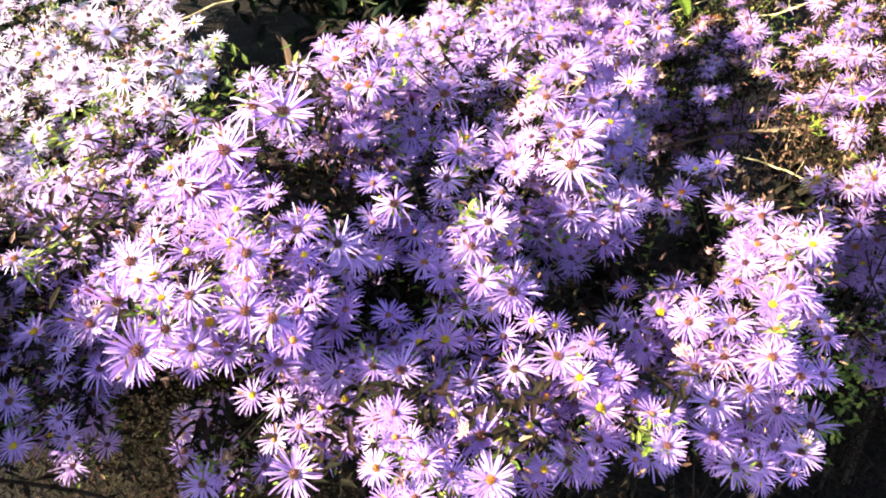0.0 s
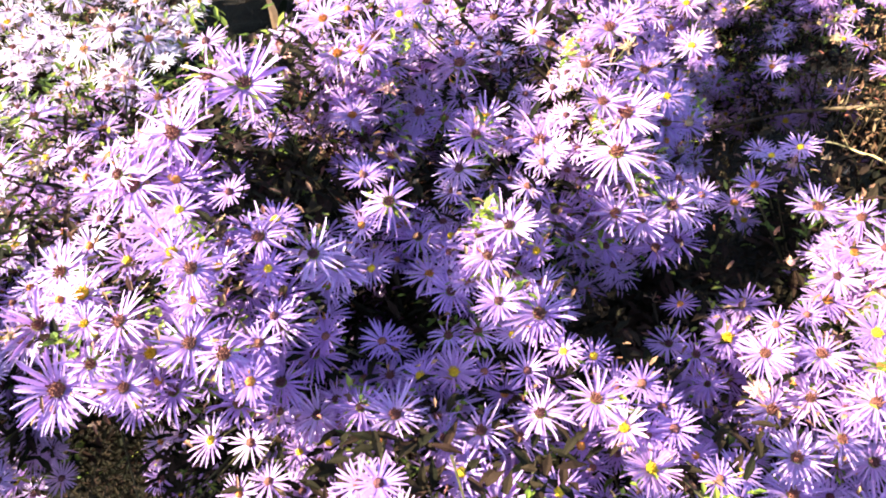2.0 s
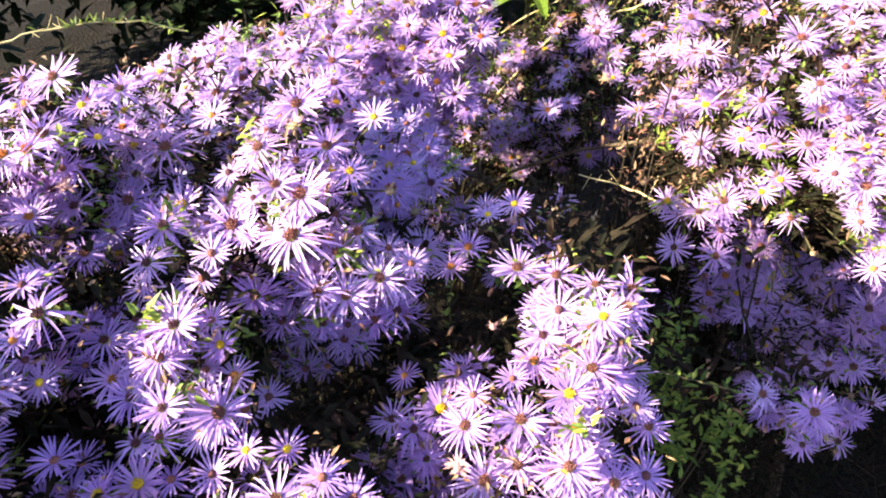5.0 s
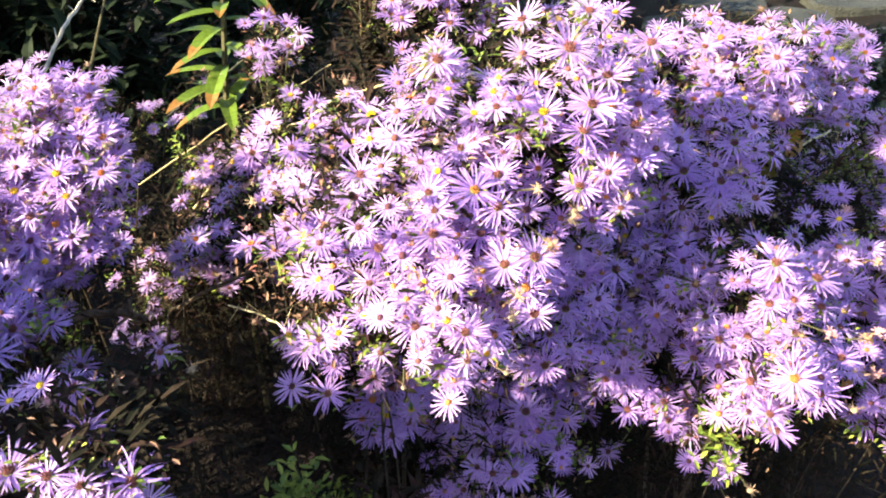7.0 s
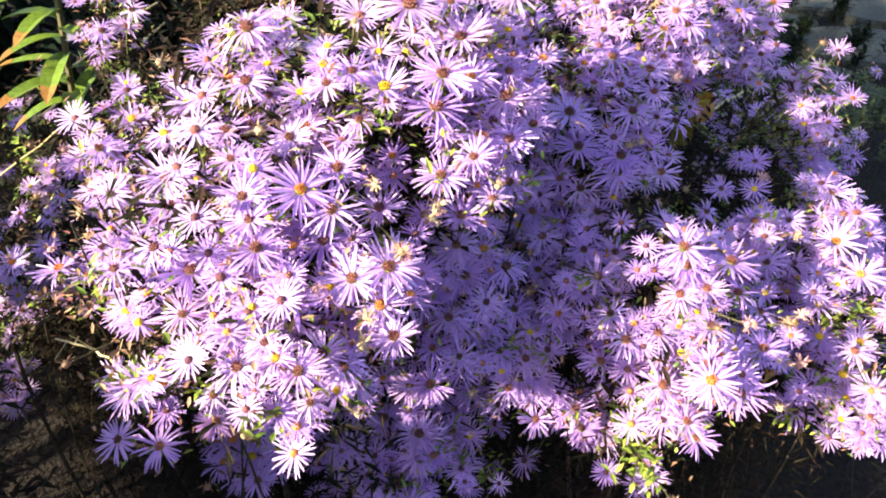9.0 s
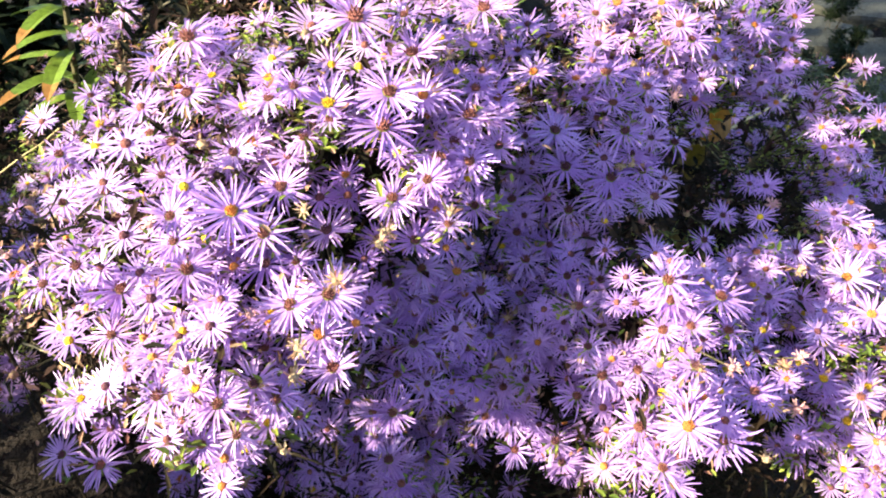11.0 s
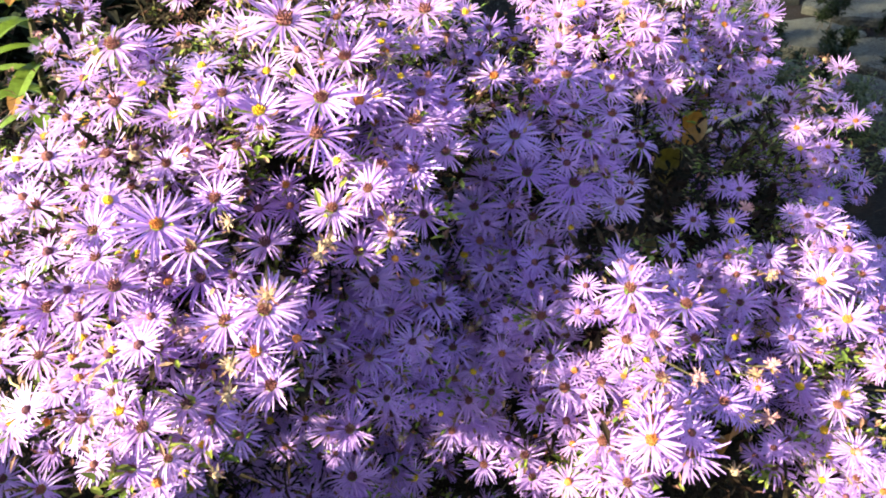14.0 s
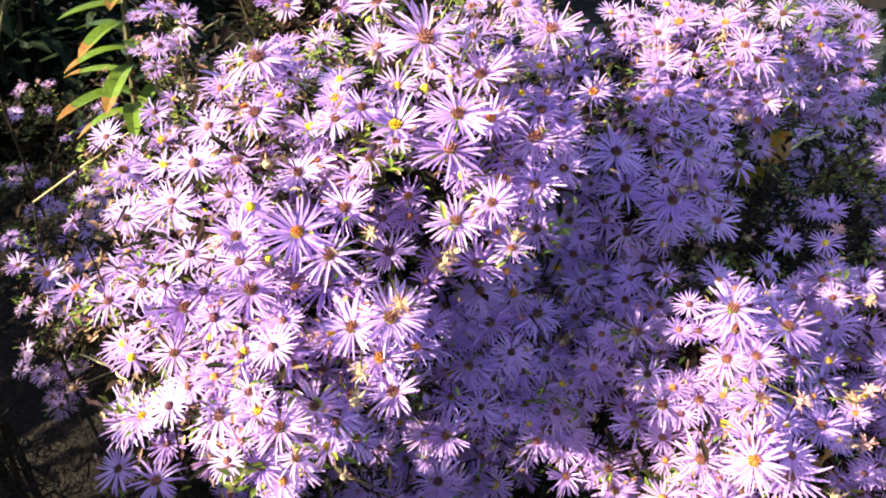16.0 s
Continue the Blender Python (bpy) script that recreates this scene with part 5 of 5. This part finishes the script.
spray(plant_j, [(0.306, 0.673, 0.466, 2, 1.00), (0.318, 0.665, 0.447, 3, 0.85), (0.324, 0.684, 0.438, 3, 1.15), (0.311, 0.710, 0.446, 2, 0.84), (0.334, 0.777, 0.511, 3, 0.81), (0.338, 0.689, 0.348, 3, 1.15), (0.358, 0.769, 0.528, 2, 0.91), (0.354, 0.739, 0.364, 3, 1.15), (0.335, 0.803, 0.497, 2, 1.04), (0.368, 0.678, 0.360, 3, 1.15), (0.366, 0.737, 0.548, 2, 0.91), (0.349, 0.708, 0.505, 0, 0.86), (0.309, 0.676, 0.471, 2, 1.15), (0.317, 0.691, 0.341, 0, 1.13)])
spray(plant_j, [(0.282, 0.801, 0.301, 3, 0.88), (0.316, 0.792, 0.275, 3, 1.10), (0.316, 0.780, 0.279, 3, 0.87), (0.357, 0.756, 0.336, 2, 0.82), (0.290, 0.812, 0.395, 2, 1.04), (0.353, 0.746, 0.343, 3, 1.15), (0.338, 0.818, 0.511, 2, 0.88), (0.362, 0.810, 0.538, 2, 0.83), (0.343, 0.812, 0.544, 2, 0.89), (0.339, 0.798, 0.519, 2, 1.04)])
spray(plant_k, [(-0.245, 0.249, 0.394, 0, 0.69), (-0.249, 0.267, 0.411, 2, 0.79), (-0.222, 0.303, 0.376, 2, 0.89), (-0.244, 0.319, 0.388, 3, 1.01), (-0.264, 0.325, 0.397, 3, 0.94), (-0.239, 0.318, 0.355, 3, 0.89), (-0.252, 0.300, 0.326, 0, 0.94), (-0.148, 0.254, 0.349, 2, 0.85), (-0.226, 0.288, 0.499, 1, 0.60), (-0.260, 0.366, 0.409, 2, 0.94), (-0.280, 0.342, 0.418, 2, 0.67), (-0.279, 0.327, 0.398, 2, 0.78), (-0.266, 0.308, 0.375, 2, 0.89), (-0.253, 0.290, 0.352, 0, 0.94)])
spray(plant_k, [(-0.157, 0.248, 0.471, 2, 1.05), (-0.141, 0.251, 0.483, 2, 0.78), (-0.172, 0.300, 0.487, 2, 0.99), (-0.164, 0.334, 0.458, 0, 0.80), (-0.189, 0.361, 0.469, 2, 0.82), (-0.205, 0.362, 0.461, 1, 0.60), (-0.230, 0.370, 0.495, 2, 0.90), (-0.200, 0.385, 0.484, 0, 0.71), (-0.161, 0.419, 0.509, 2, 0.73), (-0.245, 0.361, 0.443, 0, 0.60), (-0.154, 0.282, 0.491, 0, 1.00), (-0.174, 0.276, 0.479, 2, 1.01), (-0.164, 0.334, 0.506, 3, 0.69), (-0.230, 0.348, 0.456, 2, 0.60), (-0.128, 0.245, 0.476, 2, 0.69)])
spray(plant_k, [(-0.262, 0.398, 0.460, 2, 0.70), (-0.278, 0.428, 0.458, 2, 0.85), (-0.236, 0.424, 0.495, 2, 0.86), (-0.250, 0.457, 0.476, 2, 0.78), (-0.230, 0.456, 0.472, 2, 0.80), (-0.202, 0.428, 0.484, 2, 0.90), (-0.199, 0.352, 0.275, 0, 0.67), (-0.201, 0.350, 0.255, 3, 0.96), (-0.165, 0.346, 0.267, 3, 0.83), (-0.276, 0.404, 0.424, 2, 0.68), (-0.212, 0.469, 0.489, 2, 0.88), (-0.227, 0.465, 0.484, 2, 0.70), (-0.163, 0.362, 0.290, 3, 1.02)])
spray(plant_d, [(0.244, 0.797, 0.343, 3, 0.90), (0.262, 0.811, 0.345, 2, 1.01), (0.275, 0.765, 0.302, 3, 0.86), (0.226, 0.766, 0.318, 2, 1.01), (0.285, 0.774, 0.314, 1, 0.98), (0.258, 0.768, 0.306, 1, 0.87), (0.250, 0.782, 0.323, 2, 1.02), (0.272, 0.793, 0.339, 2, 0.96)], 1.0, crowd=1)
spray(plant_j, [(0.275, 0.664, 0.434, 3, 0.75), (0.286, 0.681, 0.440, 1, 0.79), (0.254, 0.614, 0.434, 1, 0.90), (0.274, 0.625, 0.433, 2, 0.74), (0.280, 0.638, 0.401, 0, 0.73), (0.321, 0.678, 0.470, 3, 0.80), (0.318, 0.639, 0.469, 1, 0.70), (0.310, 0.626, 0.452, 0, 0.75), (0.338, 0.760, 0.462, 1, 0.91), (0.326, 0.765, 0.468, 1, 0.89), (0.380, 0.761, 0.466, 2, 0.77), (0.338, 0.641, 0.439, 1, 0.82)], 0.5, crowd=0)
spray(plant_f3, [(0.342, 0.655, 0.474, 1, 0.69), (0.353, 0.638, 0.486, 1, 0.83), (0.337, 0.603, 0.472, 2, 0.71), (0.335, 0.572, 0.497, 2, 0.73), (0.339, 0.571, 0.512, 1, 0.71), (0.366, 0.659, 0.497, 2, 0.71), (0.332, 0.538, 0.502, 3, 0.77), (0.332, 0.512, 0.518, 3, 0.78), (0.323, 0.506, 0.460, 2, 0.67), (0.325, 0.486, 0.467, 2, 0.81)], 0.4, crowd=0)
spray(plant_a, [(-0.067, 0.380, 0.411, 3, 0.95), (-0.056, 0.371, 0.383, 2, 0.92), (-0.067, 0.375, 0.387, 3, 0.88), (-0.037, 0.365, 0.391, 3, 1.00)], 0.5, crowd=1)
spray(plant_d, [(0.239, 0.801, 0.322, 1, 0.94), (0.258, 0.800, 0.327, 2, 0.88), (0.245, 0.770, 0.316, 0, 0.87), (0.253, 0.752, 0.310, 1, 1.05), (0.272, 0.745, 0.307, 3, 0.90), (0.228, 0.768, 0.307, 0, 0.96), (0.264, 0.755, 0.288, 2, 0.95), (0.281, 0.771, 0.329, 3, 0.90), (0.299, 0.752, 0.326, 2, 0.87), (0.210, 0.802, 0.315, 1, 1.04), (0.195, 0.807, 0.317, 2, 0.98), (0.186, 0.778, 0.296, 2, 1.08), (0.209, 0.771, 0.293, 2, 1.03), (0.259, 0.809, 0.340, 2, 0.87), (0.282, 0.749, 0.316, 0, 0.95)], 0.8, crowd=1)
spray(plant_j, [(0.261, 0.785, 0.401, 2, 0.92), (0.270, 0.790, 0.410, 0, 0.97), (0.291, 0.787, 0.413, 0, 1.00), (0.305, 0.686, 0.459, 3, 1.08), (0.318, 0.665, 0.452, 3, 1.06), (0.294, 0.730, 0.405, 3, 0.91), (0.281, 0.748, 0.390, 0, 1.00), (0.236, 0.779, 0.384, 1, 0.93)], 1.0, crowd=1)


def loose_spray(plant, at, spread, count, fill=0.6, gap=0.020, crowd=2):
    """A flowering branch whose heads are spread evenly over a rounded top."""
    rows = []
    for _ in range(400):
        if len(rows) == count:
            break
        a, s = rng.uniform(0, 6.283), math.sqrt(rng.random())
        p = (at[0] + spread[0] * s * math.cos(a), at[1] + spread[1] * s * math.sin(a), at[2] + spread[2] * (0.6 - s * s) + rng.uniform(-0.008, 0.008), rng.choice((0, 1, 2, 2, 3, 3)), rng.uniform(0.74, 0.96))
        if not hollow(Vector(p[:3])) and all((Vector(p[:3]) - Vector(q[:3])).length > gap for q in rows):
            rows.append(p)
    if rows:
        spray(plant, rows, fill, crowd=crowd, cups=False)


for at, spread, n in [((0.03, 0.55, 0.485), (0.05, 0.04, 0.02), 9), ((0.08, 0.62, 0.500), (0.05, 0.04, 0.02), 10), ((0.10, 0.675, 0.515), (0.05, 0.03, 0.02), 8), ((0.125, 0.66, 0.485), (0.035, 0.04, 0.02), 8), ((0.12, 0.58, 0.440), (0.035, 0.03, 0.02), 7), ((0.01, 0.63, 0.490), (0.05, 0.04, 0.02), 9)]:
    loose_spray(plant_c, at, spread, n, 2.0)
for at, spread, n in [((-0.085, 0.43, 0.515), (0.035, 0.035, 0.015), 7), ((-0.055, 0.395, 0.505), (0.03, 0.02, 0.015), 4), ((-0.06, 0.52, 0.475), (0.05, 0.03, 0.02), 8), ((-0.04, 0.59, 0.490), (0.05, 0.04, 0.02), 9)]:
    loose_spray(plant_a, at, spread, n, 1.2)
for at, spread, n in [((0.262, 0.79, 0.400), (0.022, 0.020, 0.02), 5), ((0.17, 0.85, 0.27), (0.03, 0.03, 0.02), 2), ((0.318, 0.74, 0.415), (0.022, 0.02, 0.02), 5), ((0.312, 0.78, 0.43), (0.02, 0.02, 0.02), 4)]:
    loose_spray(plant_d, at, spread, n, 0.8, 0.013, 0)
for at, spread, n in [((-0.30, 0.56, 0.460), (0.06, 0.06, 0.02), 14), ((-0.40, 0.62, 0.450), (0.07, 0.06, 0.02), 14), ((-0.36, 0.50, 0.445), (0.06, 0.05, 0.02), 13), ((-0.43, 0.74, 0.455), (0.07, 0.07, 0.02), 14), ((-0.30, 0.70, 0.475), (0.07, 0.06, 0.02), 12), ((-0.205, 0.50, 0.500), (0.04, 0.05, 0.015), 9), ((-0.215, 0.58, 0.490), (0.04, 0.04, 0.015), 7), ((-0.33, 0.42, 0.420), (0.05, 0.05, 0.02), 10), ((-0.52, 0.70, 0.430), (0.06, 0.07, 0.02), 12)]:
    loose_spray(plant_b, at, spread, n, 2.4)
plant_l = Plant(0.12, 1.32, "aster plant with blue-violet flowers in deep shade", size=0.95)
for at, spread, n in [((0.00, 1.28, 0.20), (0.09, 0.08, 0.03), 9), ((0.14, 1.24, 0.20), (0.08, 0.08, 0.03), 10), ((0.18, 1.40, 0.24), (0.08, 0.08, 0.03), 9), ((0.04, 1.42, 0.28), (0.09, 0.08, 0.03), 9), ((0.13, 1.10, 0.22), (0.07, 0.06, 0.02), 7)]:
    loose_spray(plant_l, at, spread, n, 0.3, 0.020, 0)
for at, spread, n in [((0.80, 0.74, 0.385), (0.06, 0.05, 0.02), 11), ((0.62, 0.74, 0.47), (0.07, 0.05, 0.02), 11), ((0.74, 0.80, 0.42), (0.06, 0.05, 0.02), 10), ((0.88, 0.84, 0.36), (0.06, 0.06, 0.02), 10), ((0.96, 0.80, 0.34), (0.05, 0.05, 0.02), 9), ((0.88, 0.95, 0.365), (0.08, 0.05, 0.02), 9)]:
    loose_spray(plant_g2, at, spread, n, 1.0)
for at, spread, n in [((0.42, 0.50, 0.325), (0.05, 0.03, 0.03), 10), ((0.46, 0.47, 0.29), (0.05, 0.03, 0.03), 10), ((0.44, 0.45, 0.25), (0.04, 0.03, 0.03), 9), ((0.51, 0.50, 0.30), (0.04, 0.03, 0.03), 9)]:
    loose_spray(plant_f, at, spread, n, 0.8, 0.016)
for at, spread, n in [((0.80, 0.44, 0.40), (0.03, 0.03, 0.02), 5), ((0.84, 0.47, 0.37), (0.035, 0.03, 0.02), 6), ((0.79, 0.39, 0.37), (0.025, 0.03, 0.02), 5), ((0.77, 0.365, 0.345), (0.025, 0.025, 0.02), 5), ((0.785, 0.35, 0.31), (0.03, 0.025, 0.02), 5), ((0.88, 0.55, 0.40), (0.04, 0.04, 0.02), 6)]:
    loose_spray(plant_i, at, spread, n, 1.0, 0.018, 2)
for at, spread, n in [((0.108, 0.495, 0.470), (0.026, 0.024, 0.014), 6), ((0.097, 0.569, 0.466), (0.026, 0.024, 0.014), 6), ((0.132, 0.522, 0.461), (0.026, 0.024, 0.014), 6), ((0.149, 0.608, 0.445), (0.026, 0.024, 0.014), 6), ((0.104, 0.447, 0.472), (0.026, 0.024, 0.014), 6), ((0.122, 0.476, 0.465), (0.026, 0.024, 0.014), 6)]:
    loose_spray(plant_c, at, spread, n, 1.0, 0.017, 2)
for at, spread, n in [((0.389, 0.536, 0.311), (0.022, 0.02, 0.015), 5), ((0.395, 0.522, 0.356), (0.022, 0.02, 0.015), 5)]:
    loose_spray(plant_f, at, spread, n, 0.8, 0.016, 1)
for at, spread, n in [((0.586, 0.525, 0.458), (0.025, 0.022, 0.014), 6), ((0.597, 0.507, 0.437), (0.025, 0.022, 0.014), 6), ((0.575, 0.500, 0.417), (0.025, 0.022, 0.014), 6), ((0.587, 0.466, 0.411), (0.025, 0.022, 0.014), 6), ((0.566, 0.470, 0.378), (0.025, 0.022, 0.014), 6), ((0.507, 0.463, 0.433), (0.025, 0.022, 0.014), 6), ((0.520, 0.461, 0.393), (0.025, 0.022, 0.014), 6), ((0.549, 0.478, 0.337), (0.025, 0.022, 0.014), 6)]:
    loose_spray(plant_g, at, spread, n, 0.8, 0.017, 2)
for at, spread, n in [((0.359, 0.482, 0.381), (0.020, 0.018, 0.012), 5), ((0.361, 0.465, 0.350), (0.020, 0.018, 0.012), 5), ((0.380, 0.472, 0.364), (0.020, 0.018, 0.012), 5)]:
    loose_spray(plant_f, at, spread, n, 0.6, 0.015, 1)
for at, spread, n in [((0.240, 0.710, 0.365), (0.026, 0.022, 0.014), 7), ((0.280, 0.705, 0.370), (0.024, 0.022, 0.014), 7)]:
    loose_spray(plant_d, at, spread, n, 0.8, 0.013, 1)
# the lit top and the violet flank of the plant behind the gap
for at, spread, n in [((0.148, 0.714, 0.529), (0.022, 0.022, 0.012), 7), ((0.182, 0.703, 0.528), (0.022, 0.022, 0.012), 7), ((0.148, 0.677, 0.511), (0.022, 0.022, 0.012), 7), ((0.184, 0.663, 0.507), (0.022, 0.022, 0.012), 7), ((0.148, 0.641, 0.495), (0.022, 0.022, 0.012), 7), ((0.183, 0.628, 0.491), (0.022, 0.022, 0.012), 7), ((0.149, 0.613, 0.472), (0.022, 0.022, 0.012), 7), ((0.170, 0.600, 0.461), (0.022, 0.022, 0.012), 7), ((0.137, 0.601, 0.448), (0.022, 0.022, 0.012), 7)]:
    loose_spray(plant_c, at, spread, n, 1.6, 0.014, 3)
# unseen rise behind the first crest, added for shade; last three fill a gap
for at, spread, n in [((0.46, 0.68, 0.605), (0.04, 0.03, 0.012), 10), ((0.44, 0.74, 0.615), (0.04, 0.03, 0.012), 10), ((0.50, 0.73, 0.610), (0.04, 0.03, 0.012), 10), ((0.55, 0.75, 0.595), (0.04, 0.03, 0.012), 9), ((0.50, 0.66, 0.600), (0.03, 0.03, 0.012), 8), ((0.52, 0.80, 0.640), (0.04, 0.04, 0.012), 10), ((0.58, 0.85, 0.635), (0.04, 0.04, 0.012), 10), ((0.63, 0.91, 0.625), (0.04, 0.04, 0.012), 10), ((0.64, 0.82, 0.605), (0.04, 0.03, 0.012), 9), ((0.575, 0.640, 0.565), (0.03, 0.03, 0.012), 8), ((0.600, 0.600, 0.545), (0.03, 0.03, 0.012), 8), ((0.555, 0.585, 0.560), (0.03, 0.03, 0.012), 7)]:
    loose_spray(plant_f3, at, spread, n, 1.0, 0.020, 3)
plant_m = Plant(0.93, 0.68, "low aster plant with violet flowers in shade beside the path", size=0.9)
for at, spread, n in [((0.86, 0.60, 0.36), (0.05, 0.05, 0.02), 9), ((0.95, 0.66, 0.32), (0.06, 0.06, 0.02), 9), ((1.02, 0.74, 0.31), (0.06, 0.06, 0.02), 8), ((0.90, 0.52, 0.33), (0.05, 0.05, 0.02), 8)]:
    loose_spray(plant_m, at, spread, n, 1.0)
plant_n = Plant(1.15, 0.86, "low aster plant in shade beside the stone path", size=0.9)
for at, spread, n in [((1.05, 0.78, 0.31), (0.07, 0.05, 0.02), 6), ((1.18, 0.80, 0.28), (0.07, 0.06, 0.02), 4), ((1.30, 1.02, 0.26), (0.08, 0.06, 0.02), 3), ((1.42, 0.96, 0.22), (0.08, 0.06, 0.02), 3), ((1.10, 0.92, 0.29), (0.08, 0.05, 0.02), 5), ((1.26, 0.94, 0.24), (0.07, 0.06, 0.02), 3)]:
    loose_spray(plant_n, at, spread, n, 0, 0.024, 0)
# leftmost sprays are unseen, added to throw shade on the low flowers
for at, spread, n in [((-0.22, 0.33, 0.26), (0.07, 0.04, 0.02), 3), ((-0.13, 0.31, 0.30), (0.05, 0.03, 0.02), 3), ((-0.44, 0.26, 0.50), (0.06, 0.07, 0.02), 14), ((-0.37, 0.30, 0.48), (0.06, 0.06, 0.02), 15), ((-0.38, 0.20, 0.47), (0.07, 0.06, 0.02), 15), ((-0.33, 0.37, 0.44), (0.05, 0.05, 0.02), 10), ((-0.235, 0.36, 0.445), (0.035, 0.03, 0.02), 8), ((-0.225, 0.31, 0.42), (0.03, 0.02, 0.015), 5), ((-0.25, 0.41, 0.455), (0.035, 0.03, 0.02), 8), ((-0.33, 0.25, 0.42), (0.05, 0.05, 0.02), 10), ((-0.30, 0.16, 0.42), (0.05, 0.05, 0.02), 10)]:
    loose_spray(plant_k, at, spread, n, 1.0, 0.020, 3)
for p in (plant_a, plant_a2, plant_e2, plant_f2, plant_f3, plant_g2, plant_b, plant_c, plant_d, plant_e, plant_f, plant_g, plant_h, plant_i, plant_j, plant_k, plant_l, plant_m, plant_n):
    finish(p)
